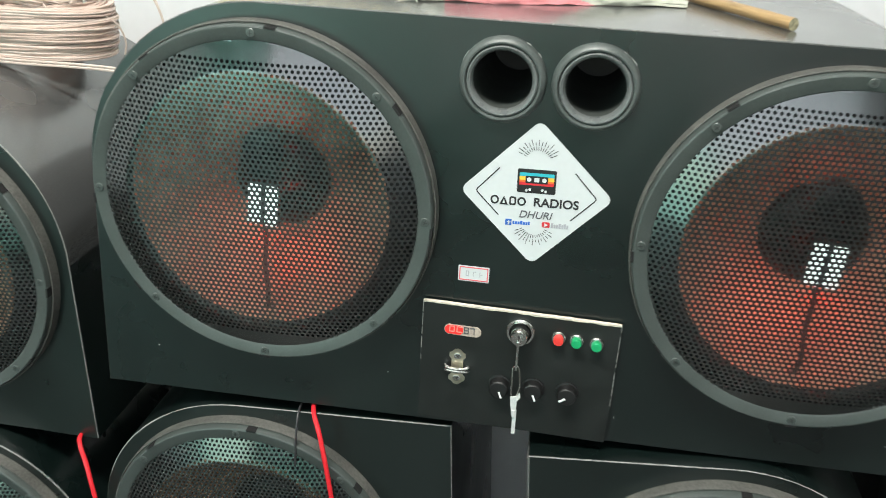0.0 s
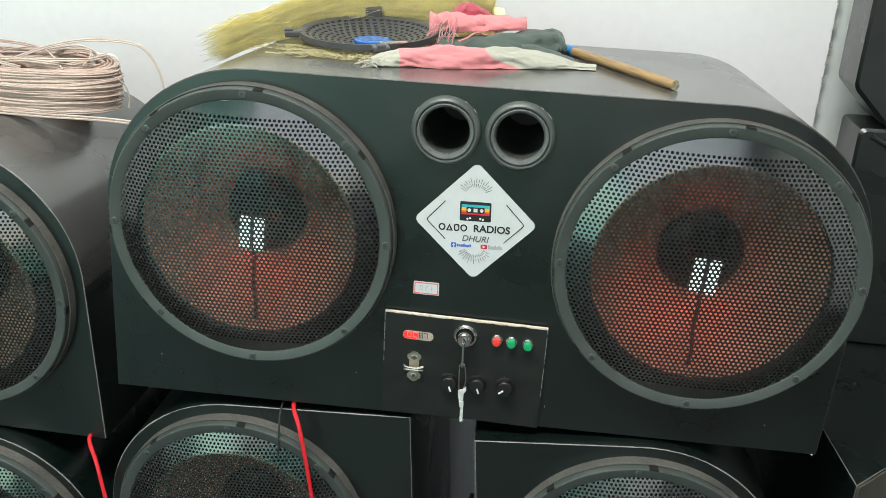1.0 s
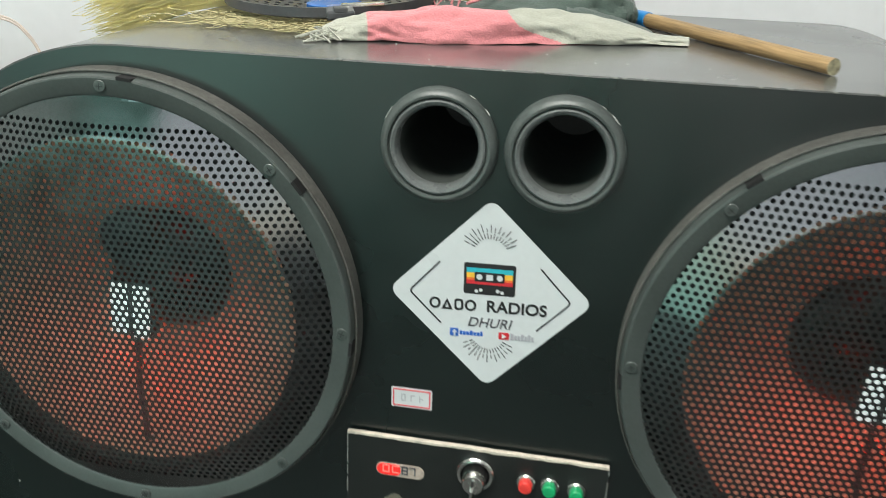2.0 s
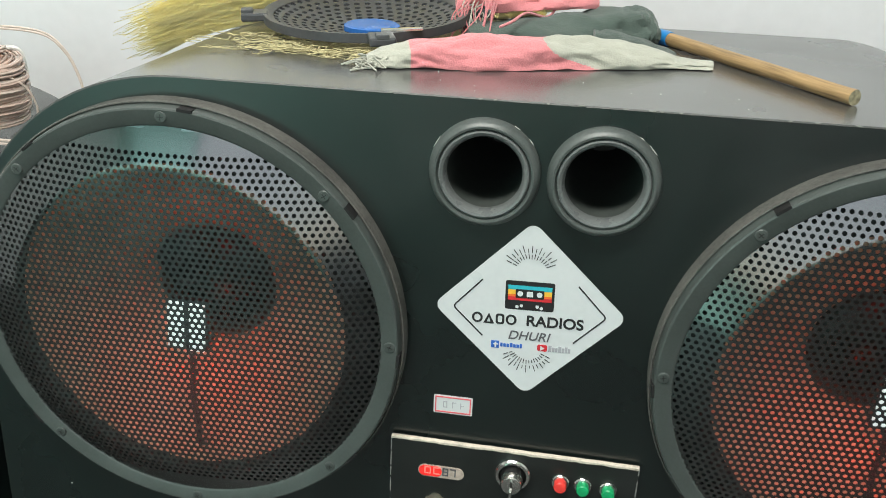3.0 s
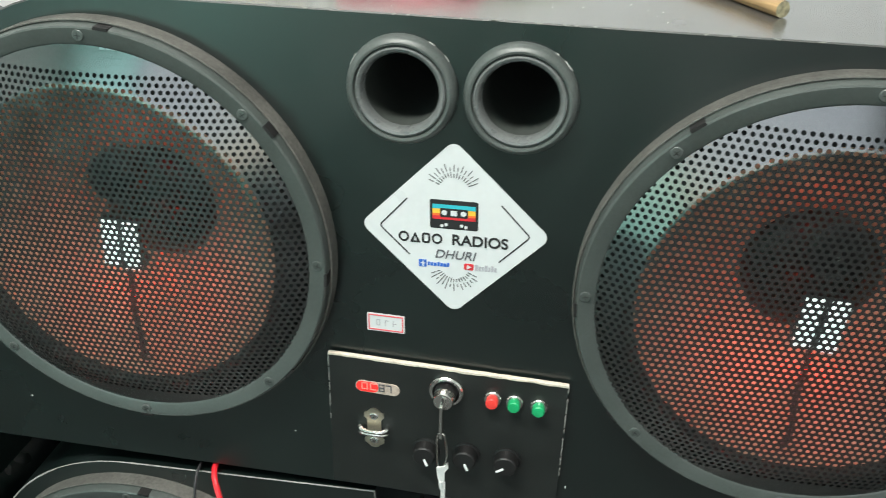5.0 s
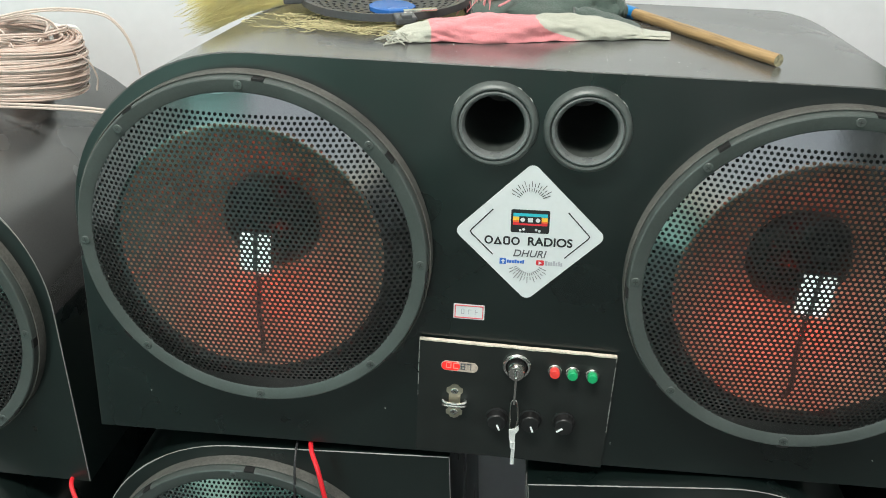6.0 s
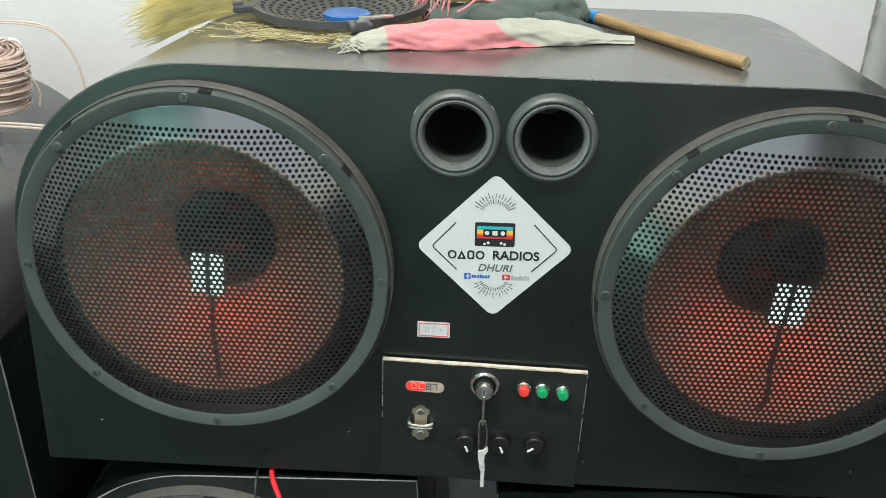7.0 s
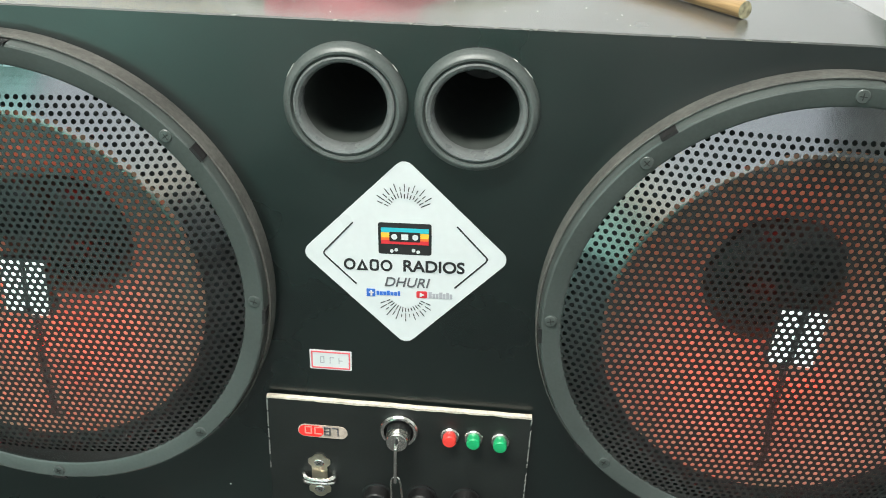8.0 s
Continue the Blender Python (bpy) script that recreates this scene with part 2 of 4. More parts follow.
# south walls are out of view, added to shape reflections in the cabinet fronts
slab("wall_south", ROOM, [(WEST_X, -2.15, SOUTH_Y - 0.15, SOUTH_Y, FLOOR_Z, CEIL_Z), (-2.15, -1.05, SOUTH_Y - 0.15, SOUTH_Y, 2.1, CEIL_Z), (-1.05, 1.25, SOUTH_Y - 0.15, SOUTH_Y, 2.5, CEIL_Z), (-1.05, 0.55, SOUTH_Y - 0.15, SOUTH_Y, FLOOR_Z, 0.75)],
     "unseen green wall with two openings, added for its reflection", "wall")
slab("wall_south_east", ROOM_GREY, [(1.25, EAST_X, SOUTH_Y - 0.15, SOUTH_Y, FLOOR_Z, CEIL_Z), (0.55, 1.25, SOUTH_Y - 0.15, SOUTH_Y, FLOOR_Z, 0.75)], "unseen bluish grey wall end, added for a neutral reflection", "wall")

# chipped plaster along the wall's corner
bm = bmesh.new()
rnd = random.Random(4)
z = 0.8
while z < 1.7:
    h = rnd.uniform(0.003, 0.016)
    w = rnd.uniform(0.0008, 0.0026)
    ring = [bm.verts.new((CRACK_X + 0.001 - (w * rnd.uniform(0.5, 1.2) if s else -0.001), WALL_Y - 0.0025, z + h * q / 5)) for s in (0,) for q in range(6)]
    left = [bm.verts.new((CRACK_X - w * rnd.uniform(0.3, 1.2), WALL_Y - 0.0025, z + h * q / 5)) for q in range(6)]
    back = [bm.verts.new((CRACK_X + 0.001, WALL_Y + 0.010, z + h * q / 5)) for q in range(6)]
    for q in range(5):
        bm.faces.new((left[q], ring[q], ring[q + 1], left[q + 1]))
        bm.faces.new((ring[q], back[q], back[q + 1], ring[q + 1]))
    z += h + rnd.uniform(0.004, 0.05)
tagged(finish("trim", bm, PLASTER), "chipped bare plaster along the wall's corner", "trim", kind="structure")

# unseen tube light, assumed on the ceiling as the overhead source
lamp = empty("tube_light", pose(-0.25, -0.85, CEIL_Z), "unseen white fluorescent tube light, assumed under the ceiling", "lamp")
bm = bmesh.new()
box(bm, -0.62, 0.62, -0.03, 0.03, -0.05, 0.0, 0.006)
part("batten", bm, WHITE, lamp)
bm = bmesh.new()
tube(bm, [(-0.6, 0, -0.075), (0.6, 0, -0.075)], 0.013, 12)
part("tube", bm, glow("tube_glow", (1, 1, 0.98), 3.0), lamp, smooth=True)

# ---- speaker cabinets ----
RING_OUT, RING_IN, SCREW_R = 0.1670, 0.1500, 0.1578
RING_FACE = 0.0095  # how far the woofer assembly stands off the board
CORNER = 0.177


def arc(cx, cz, r, a0, a1, n=18):
    return [(cx + r * math.cos(radians(a0 + (a1 - a0) * k / n)), cz + r * math.sin(radians(a0 + (a1 - a0) * k / n))) for k in range(n + 1)]


def outline(w0, w1, h0, h1, round_left, round_right, right_radius=CORNER, foot=0.0, spread=0.0, drop=0.0):
    """Front outline of a cabinet, anticlockwise from its lower left."""
    pts = [(w0 - spread, h0 - drop), (w1 - foot, h0)]
    pts += arc(w1 - right_radius, h1 - right_radius, right_radius, 0, 90) if round_right else [(w1, h1)]
    pts += arc(w0 + CORNER, h1 - CORNER, CORNER, 90, 180) if round_left else [(w0, h1)]
    return pts


def cabinet_body(pts, depth, holes, edge=0.0009, taper=1.0):
    """Front board with round openings, a worn edge round it, sides, back and the openings' inner rims."""
    bm = bmesh.new()
    cx, cz = sum(p[0] for p in pts) / len(pts), sum(p[1] for p in pts) / len(pts)

    high = max(p[1] for p in pts)

    def loop(points, y, inset=0.0):
        return [bm.verts.new((x + inset * math.copysign(1, cx - x), y, z + inset * math.copysign(1, cz - z))) for x, z in points]

    front, side, back = loop(pts, 0, edge), loop(pts, edge), loop([((x - cx) * taper + cx, z) for x, z in pts], depth)
    edges = [bm.edges.new((front[i], front[(i + 1) % len(front)])) for i in range(len(front))]
    for hx, hz, hr in holes:
        rim = [bm.verts.new((hx + hr * math.cos(2 * math.pi * k / 48), 0, hz + hr * math.sin(2 * math.pi * k / 48))) for k in range(48)]
        edges += [bm.edges.new((rim[k], rim[(k + 1) % 48])) for k in range(48)]
        inner = [bm.verts.new((v.co.x, 0.018, v.co.z)) for v in rim]
        for k in range(48):
            bm.faces.new((rim[k], rim[(k + 1) % 48], inner[(k + 1) % 48], inner[k])).material_index = 2
    bmesh.ops.triangle_fill(bm, use_beauty=True, use_dissolve=False, edges=edges, normal=(0, -1, 0))
    n = len(pts)
    for i in range(n):
        j = (i + 1) % n
        bm.faces.new((front[i], side[i], side[j], front[j])).material_index = 1
        f = bm.faces.new((side[i], back[i], back[j], side[j]))
        mid = (side[i].co + side[j].co) / 2
        # top and rounded shoulders take the paler sheen copy where one is given
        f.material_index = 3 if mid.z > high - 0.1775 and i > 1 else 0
    bm.faces.new(back[::-1])
    bmesh.ops.recalc_face_normals(bm, faces=bm.faces[:])
    return bm


def grille_mesh(blank):
    """Perforated sheet, raised in the middle, with real round holes on a hexagonal grid."""
    pitch, hole, thick = 0.0051, 0.00156, 0.0005
    row = pitch * math.sqrt(3) / 2

    def depth(r):
        def soft(x, w):
            return w * math.log1p(math.exp(min(x / w, 40)))

        return -0.0185 + 0.36 * soft(r - 0.1255, 0.0007)

    verts, faces = [], []
    for j in range(-36, 37):
        for i in range(-32, 33):
            x, z = (i + 0.5 * (j % 2)) * pitch, j * row
            if math.hypot(x, z) > 0.154:
                continue
            base = len(verts)
            hexa = [(x + pitch / math.sqrt(3) * math.cos(radians(60 * k + 30)), z + pitch / math.sqrt(3) * math.sin(radians(60 * k + 30))) for k in range(6)]
            verts += [(a, depth(math.hypot(a, b)), b) for a, b in hexa]
            if abs(z) > blank or math.hypot(x, z) > 0.1515:
                faces.append([base + k for k in range(6)])
                continue
            for y in (0, thick):
                verts += [(x + hole * math.cos(radians(30 * k)), depth(math.hypot(x + hole * math.cos(radians(30 * k)), z + hole * math.sin(radians(30 * k)))) + y, z + hole * math.sin(radians(30 * k))) for k in range(12)]
            for k in range(6):
                a, b, c = 6 + (2 * k + 1) % 12, 6 + (2 * k + 2) % 12, 6 + (2 * k + 3) % 12
                faces.append([base + q for q in (k, (k + 1) % 6, c, b, a)])
            for k in range(12):
                faces.append([base + 6 + k, base + 6 + (k + 1) % 12, base + 18 + (k + 1) % 12, base + 18 + k])
    me = bpy.data.meshes.new("grille")
    me.from_pydata(verts, [], faces)
    me.materials.append(MESH)
    return me


def ring_mesh():
    bm = bmesh.new()
    revolve(bm, [(RING_IN, 0.016), (RING_IN, -0.0080), (0.1511, -0.0094), (0.1525, -0.0100), (0.1626, -0.0114), (0.1637, -0.0108), (0.1645, -0.0088), (0.1649, -0.0030)], 128)
    revolve(bm, [(0.1649, -0.0030), (0.1656, -0.0026), (0.1660, -0.0042), (0.1667, -0.0040), (RING_OUT, -0.0028), (RING_OUT, RING_FACE)], 128, index=1)
    return bm


def screw_mesh():
    bm = bmesh.new()
    revolve(bm, [(0.0042, 0.0), (0.0042, -0.0008), (0.0036, -0.0013), (0.0, -0.0015)], 16)
    for a in (20, 110):
        box(bm, -0.0022, 0.0022, -0.0016, -0.0012, -0.00032, 0.00032, index=1, m=pose(0, 0, 0, 0, a, 0))
    return bm


SHARED = {}


def shared(name, make, materials, smooth):
    """Mesh data built once and used again."""
    if name not in SHARED:
        bm = make()
        me = bpy.data.meshes.new(name)
        bm.normal_update()
        bm.to_mesh(me)
        bm.free()
        for m in materials:
            me.materials.append(m)
        if smooth:
            me.polygons.foreach_set("use_smooth", [True] * len(me.polygons))
            me.set_sharp_from_angle(angle=radians(30))
        SHARED[name] = me
    return SHARED[name]


def child(name, me, parent, m, label=""):
    ob = new(name, me)
    ob.parent = parent
    ob.matrix_local = m
    return tagged(ob, label) if label else ob


GRILLE, GRILLE_FULL = grille_mesh(0.1360), grille_mesh(0.1600)


def cone_bm():
    bm = bmesh.new()
    prof = [(0.1245, -0.008), (0.11, 0.008), (0.09, 0.028), (0.07, 0.046), (0.047, 0.063)]
    revolve(bm, prof, 96)
    return bm


def surround_bm():
    bm = bmesh.new()
    revolve(bm, [(0.1580, 0.006), (0.150, 0.002), (0.146, -0.006), (0.141, -0.0105), (0.136, -0.0118), (0.131, -0.0105), (0.127, -0.0080), (0.1240, -0.0070)], 96)
    return bm


def cap_bm():
    bm = bmesh.new()
    revolve(bm, [(0.049, 0.0635)] + [(0.049 * math.cos(radians(a)), 0.0630 - 0.014 * math.sin(radians(a))) for a in range(10, 90, 10)] + [(0.0, 0.0490)], 64)
    return bm


def notch_bm():
    bm = bmesh.new()
    # solid black block on the ring's face, in place of a shaded slot
    box(bm, -0.0052, 0.0052, -0.0117, -0.0030, -0.0011, 0.0009)
    return bm


def add_speaker(owner, cx, cz, with_led=True, aside=0.0):
    """Woofer, its perforated grille and the screwed ring round it, as parts of a cabinet."""
    at = pose(cx, -RING_FACE, cz)
    cone = child("woofer_cone", shared("woofer_cone", cone_bm, [CONE], True), owner, at, "brown paper woofer cone")
    child("surround", shared("surround", surround_bm, [SURROUND], True), cone, Matrix())
    child("dust_cap", shared("dust_cap", cap_bm, [CAP], True), cone, Matrix(), "dark domed dust cap")
    child("grille", GRILLE if with_led else GRILLE_FULL, owner, at, "black perforated metal grille")
    ring = child("grille_ring", shared("grille_ring", ring_mesh, [RING, RING_EDGE], True), owner, at, "dark grey plastic ring")
    for k in range(8):
        a = radians(45 * k)
        child("screw", shared("screw", screw_mesh, [RING, BLACK], True), ring, pose(SCREW_R * math.cos(a), -0.0104, SCREW_R * math.sin(a), 0, 37 * k, 0))
    for a in (38, 84, 128, -4, 184, 218, 270, 322):
        child("notch", shared("notch", notch_bm, [SLOT_SHADE], False), ring, pose(0.1641 * math.cos(radians(a)), 0.0, 0.1641 * math.sin(radians(a)), 0, 90 - a, 0))
    if with_led:
        led = child("led_spotlight", shared("led_spotlight", led_bm, [BLACK, STEEL, RED_SPOT], True), owner, pose(cx + aside, 0.0025 - RING_FACE, cz + 0.053), "round black LED spot facing the cone")
        bracket = child("led_driver", shared("led_driver", driver_bm, [WHITE_GLOW, BLACK, RED_LED], False), owner, pose(cx + aside, 0.0015 - RING_FACE, cz + 0.001, 0, 4, 0), "two bright white strips on a dark holder")
        child("wire", shared("led_wire", wire_bm, [BLACK_WIRE], True), bracket, Matrix())
    return ring


def led_bm():
    bm = bmesh.new()
    revolve(bm, [(0.0, -0.016), (0.012, -0.016), (0.0195, -0.012), (0.0200, 0.004), (0.018, 0.006)], 32)
    revolve(bm, [(0.018, 0.006), (0.012, 0.006)], 32)
    revolve(bm, [(0.012, 0.006), (0.0, 0.006)], 32, index=2)
    revolve(bm, [(0.003, -0.0165), (0.0025, -0.0182), (0.0, -0.0188)], 12, index=1)
    return bm


def driver_bm():
    bm = bmesh.new()
    box(bm, -0.0145, 0.0145, -0.0140, -0.006, -0.021, 0.021, 0.001, index=1)
    box(bm, -0.0125, 0.0125, -0.0060, 0.0060, -0.0206, -0.0192, index=1)
    box(bm, -0.0110, 0.0110, -0.0060, 0.0045, -0.0226, -0.0208, index=2)
    for s in (-1, 1):
        box(bm, s * 0.0082 - 0.0058, s * 0.0082 + 0.0058, -0.0178, -0.0138, -0.0195, 0.0195, 0.001)
    return bm


def wire_bm():
    bm = bmesh.new()
    tube(bm, curve_points([(0, -0.008, -0.02), (0.002, -0.009, -0.04), (0.002, -0.0095, -0.065), (0.006, -0.010, -0.09), (0.006, -0.008, -0.108), (0.006, 0.002, -0.116)], 6), 0.0024, 6)
    return bm


def cabinet(name, m, pts, depth, speakers, label, group, edge_mat, extra=(), led=True, edge=0.0009, taper=1.0, top=None):
    """A wooden speaker cabinet: body with openings, a woofer behind each ring."""
    ob = empty(name, m, label, "speaker", group)
    holes = [(x, z, 0.1560) for x, z in speakers] + list(extra)
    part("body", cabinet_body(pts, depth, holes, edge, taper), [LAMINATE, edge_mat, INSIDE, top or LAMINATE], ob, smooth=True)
    for x, z in speakers:
        add_speaker(ob, x, z, led, 0.006 if x < 0 else -0.004)
    return ob


# the double cabinet in the middle of the stack
BOTTOM, TOP = 0.605, 1.0075
SPK_L, SPK_R, SPK_Z = -0.1322, 0.3757, 0.8266
PORT_L, PORT_R, PORT_Z = 0.0849, 0.1638, 0.9578
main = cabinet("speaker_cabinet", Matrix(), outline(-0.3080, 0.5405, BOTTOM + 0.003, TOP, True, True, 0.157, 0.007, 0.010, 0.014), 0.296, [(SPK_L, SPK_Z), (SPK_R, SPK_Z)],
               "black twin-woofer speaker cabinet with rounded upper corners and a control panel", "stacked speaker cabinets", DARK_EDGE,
               [(PORT_L, PORT_Z, 0.0345), (PORT_R, PORT_Z, 0.0345)], taper=0.925, top=LAMINATE_TOP_SHEEN)


def port_bm():
    bm = bmesh.new()
    revolve(bm, [(0.0376, 0.0), (0.0376, -0.0020), (0.0368, -0.0052), (0.0352, -0.0075), (0.0334, -0.0086), (0.0320, -0.0084), (0.0313, -0.0066), (0.0307, -0.0060)], 64, index=2)
    revolve(bm, [(0.0307, -0.0060), (0.0302, -0.0078), (0.0292, -0.0084), (0.0274, -0.0076), (0.0260, -0.0056), (0.0254, -0.0030), (0.0256, 0.001)], 64)
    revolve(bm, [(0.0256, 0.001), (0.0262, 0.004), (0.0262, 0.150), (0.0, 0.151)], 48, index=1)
    return bm


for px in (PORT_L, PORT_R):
    child("port_tube", shared("port_tube", port_bm, [PORT, PORT_SHADE, PORT_RIM], True), main, pose(px, 0, PORT_Z), "glossy black flared bass port")

# printed diamond sticker
SX, SZ = 0.1218, 0.8565


def ink(name, bm, material, parent, label=""):
    return part(name, bm, material, parent, label)


def flat_shape(bm, pts, y0, y1, index=0):
    """A thin plate with the outline pts in x and z (millimetres) between two depths."""
    a = [bm.verts.new((x / 1000, y0, z / 1000)) for x, z in pts]
    b = [bm.verts.new((x / 1000, y1, z / 1000)) for x, z in pts]
    bm.faces.new(a).material_index = index
    for i in range(len(a)):
        j = (i + 1) % len(a)
        bm.faces.new((a[i], b[i], b[j], a[j])).material_index = index
    bmesh.ops.recalc_face_normals(bm, faces=bm.faces[:])


def rounded_rect(w, h, r, cx=0.0, cz=0.0, n=5):
    pts = []
    for sx, sz, a in ((1, -1, -90), (1, 1, 0), (-1, 1, 90), (-1, -1, 180)):
        for k in range(n + 1):
            t = radians(a + 90 * k / n)
            pts.append((cx + sx * (w / 2 - r) + r * math.cos(t), cz + sz * (h / 2 - r) + r * math.sin(t)))
    return pts


def turned(pts, deg):
    c, s = math.cos(radians(deg)), math.sin(radians(deg))
    return [(x * c - z * s, x * s + z * c) for x, z in pts]


def bars(bm, items, y0=-0.0009, y1=-0.0005):
    for x0, x1, z0, z1 in items:
        flat_shape(bm, [(x0, z0), (x1, z0), (x1, z1), (x0, z1)], y0, y1)


bm = bmesh.new()
flat_shape(bm, turned(rounded_rect(97.0, 97.0, 7.0), 45), -0.0006, 0.0)
sticker = part("sticker", bm, STICKER, main, "white diamond vinyl sticker with a cassette picture")
sticker.location = (SX, 0, SZ)
sticker.rotation_euler = (0, radians(-1.1), 0)
bm = bmesh.new()
rnd = random.Random(2)
for centre, way in ((30.5, 1), (-28.5, -1)):
    for k in range(15):
        a = radians(25 + 130 * k / 14)
        for r0, r1 in ((10.8, 14.2), (15.4, 18.6 + 2.2 * (k % 2))):
            r0, r1 = r0 + rnd.uniform(-0.6, 0.6), r1 + rnd.uniform(-0.6, 0.6)
            d, q = Vector((math.cos(a), math.sin(a))), Vector((-math.sin(a), math.cos(a))) * 0.27
            pts = [d * r0 - q, d * r1 - q, d * r1 + q, d * r0 + q]
            flat_shape(bm, [(p.x, centre + way * p.y) for p in pts], -0.0009, -0.0005)
    tagged(ink("printed_rays", bm, BLACK_INK, sticker), kind="stuff")
    bm = bmesh.new()
for s in (-1, 1):
    line = [Vector(p) for p in ((33.5, 22.8), (50.5, 4.0), (52.6, 1.8), (53.4, 0.0), (52.6, -1.8), (50.5, -4.0), (32.5, -22.3))]
    for a, b in zip(line, line[1:]):
        q = Vector((-(b - a).y, (b - a).x)).normalized() * 0.5
        flat_shape(bm, [(s * p.x, p.y) for p in (a - q, b - q, b + q, a + q)], -0.0009, -0.0005)
    ink("printed_line", bm, BLACK_INK, sticker)
    bm = bmesh.new()
bm = bmesh.new()
flat_shape(bm, rounded_rect(34.5, 22.5, 1.6, 0, 12.4), -0.0008, -0.0005)
ink("cassette_picture", bm, BLACK_INK, sticker)
for name, mtl, items in (
    ("teal_stripe", TEAL_INK, [(-15.4, 15.4, 16.8, 20.2)]),
    ("yellow_stripe", YELLOW_INK, [(-15.4, 15.4, 13.2, 16.8)]),
    ("orange_stripe", ORANGE_INK, [(-15.4, 15.4, 11.4, 13.2)]),
    ("red_stripe", RED_INK, [(-15.4, 15.4, 8.6, 11.4)]),
):
    bm = bmesh.new()
    bars(bm, items, -0.0010, -0.0007)
    ink(name, bm, mtl, sticker)
bm = bmesh.new()
flat_shape(bm, rounded_rect(20, 6.8, 0.8, 0, 14.0), -0.0012, -0.0009)
ink("cassette_window", bm, BLACK_INK, sticker)
bm = bmesh.new()
for cx, cz, r in ((-6.8, 14, 2.0), (6.8, 14, 2.0), (-8.6, 3.6, 1.2), (-5.6, 4.6, 1.2), (8.6, 3.6, 1.2), (5.6, 4.6, 1.2)):
    flat_shape(bm, [(cx + r * math.cos(radians(20 * k)), cz + r * math.sin(radians(20 * k))) for k in range(18)], -0.0014, -0.0011)
bars(bm, [(-2.2, 2.2, 12.0, 16.0)], -0.0014, -0.0011)
ink("cassette_reels", bm, STICKER, sticker)
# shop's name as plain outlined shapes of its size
def hollow(bm, outer, inner, y0=-0.0009):
    """A thin outline between two loops of the same length."""
    a = [bm.verts.new((x / 1000, y0, z / 1000)) for x, z in outer]
    b = [bm.verts.new((x / 1000, y0, z / 1000)) for x, z in inner]
    c = [bm.verts.new((x / 1000, -0.0005, z / 1000)) for x, z in outer]
    n = len(a)
    for k in range(n):
        m = (k + 1) % n
        bm.faces.new((a[k], a[m], b[m], b[k]))
        bm.faces.new((c[k], c[m], a[m], a[k]))


def oval(cx, w, h, n=24):
    return [(cx + w / 2 * math.cos(2 * math.pi * k / n), -7.6 + h / 2 * math.sin(2 * math.pi * k / n)) for k in range(n)]


for a, b, shape in ((-40.5, -32.7, "ring"), (-32.2, -24.4, "wedge"), (-23.4, -17.2, "frame"), (-16.2, -8.4, "ring")):
    bm = bmesh.new()
    mid, w = (a + b) / 2, b - a
    if shape == "ring":
        hollow(bm, oval(mid, w, 8.4), oval(mid, w - 3.2, 5.2))
    elif shape == "wedge":
        hollow(bm, [(a, -11.8), (b, -11.8), (mid, -3.4)], [(a + 2.6, -10.4), (b - 2.6, -10.4), (mid, -6.6)])
    else:
        hollow(bm, rounded_rect(w, 8.4, 2.0, mid, -7.6, 3), rounded_rect(w - 3.2, 5.2, 1.0, mid, -7.6, 3))
    ink("name_mark", bm, BLACK_INK, sticker)


def lettering(name, text, size, material, parent, m, shear=0.0, bold=0.0):
    cu = bpy.data.curves.new(name, "FONT")
    cu.body, cu.size, cu.align_x, cu.align_y, cu.extrude, cu.shear = text, size, "CENTER", "CENTER", 0.0002, shear
    cu.offset = bold
    tmp = bpy.data.objects.new(name, cu)
    scene.collection.objects.link(tmp)
    me = bpy.data.meshes.new_from_object(tmp.evaluated_get(bpy.context.evaluated_depsgraph_get()))
    bpy.data.objects.remove(tmp)
    me.materials.clear()
    me.materials.append(material)
    return child(name, me, parent, m)


lettering("lettering", "RADIOS", 0.0115, BLACK_INK, sticker, pose(0.0186, -0.0008, -0.0076, 90, 0, 0), bold=0.00028)
lettering("lettering", "DHURI", 0.0098, GREY_INK, sticker, pose(0.0005, -0.0008, -0.0200, 90, 0, 0), 0.25, 0.0001)
bm = bmesh.new()
bars(bm, [(-26.0, -20.2, -30.2, -24.4), (-19.3, -17.6, -28.8, -25.8), (-17.2, -15.2, -28.8, -26.2), (-14.8, -12.8, -28.8, -26.2), (-12.4, -10.4, -28.8, -25.4), (-10.0, -8.0, -28.8, -26.2), (-7.6, -5.6, -28.8, -26.2), (-5.2, -3.6, -28.8, -25.4)])
ink("blue_mark", bm, BLUE_INK, sticker).location.z = -0.0012
bm = bmesh.new()
bars(bm, [(-23.4, -22.2, -29.6, -25.4), (-24.4, -21.2, -27.4, -26.6)], -0.0013, -0.0009)
ink("white_mark", bm, STICKER, sticker).location.z = -0.0012
bm = bmesh.new()
flat_shape(bm, [(9.6, -29.0), (12.6, -27.2), (9.6, -25.4)], -0.0013, -0.0009)
ink("white_mark", bm, STICKER, sticker).location.z = -0.0012
bm = bmesh.new()
flat_shape(bm, rounded_rect(7.2, 5.2, 1.2, 10.9, -27.2), -0.0009, -0.0005)
ink("red_mark", bm, RED_INK, sticker).location.z = -0.0012
bm = bmesh.new()
bars(bm, [(15.4, 17.6, -29.6, -24.8), (18.0, 19.9, -29.6, -26.0), (20.3, 22.0, -29.6, -26.0), (22.4, 24.6, -29.6, -24.8), (25.0, 26.7, -29.6, -26.0), (27.1, 29.0, -29.6, -24.8), (29.4, 31.1, -29.6, -26.0)])
ink("grey_bars", bm, PEN_INK, sticker).location.z = -0.0012

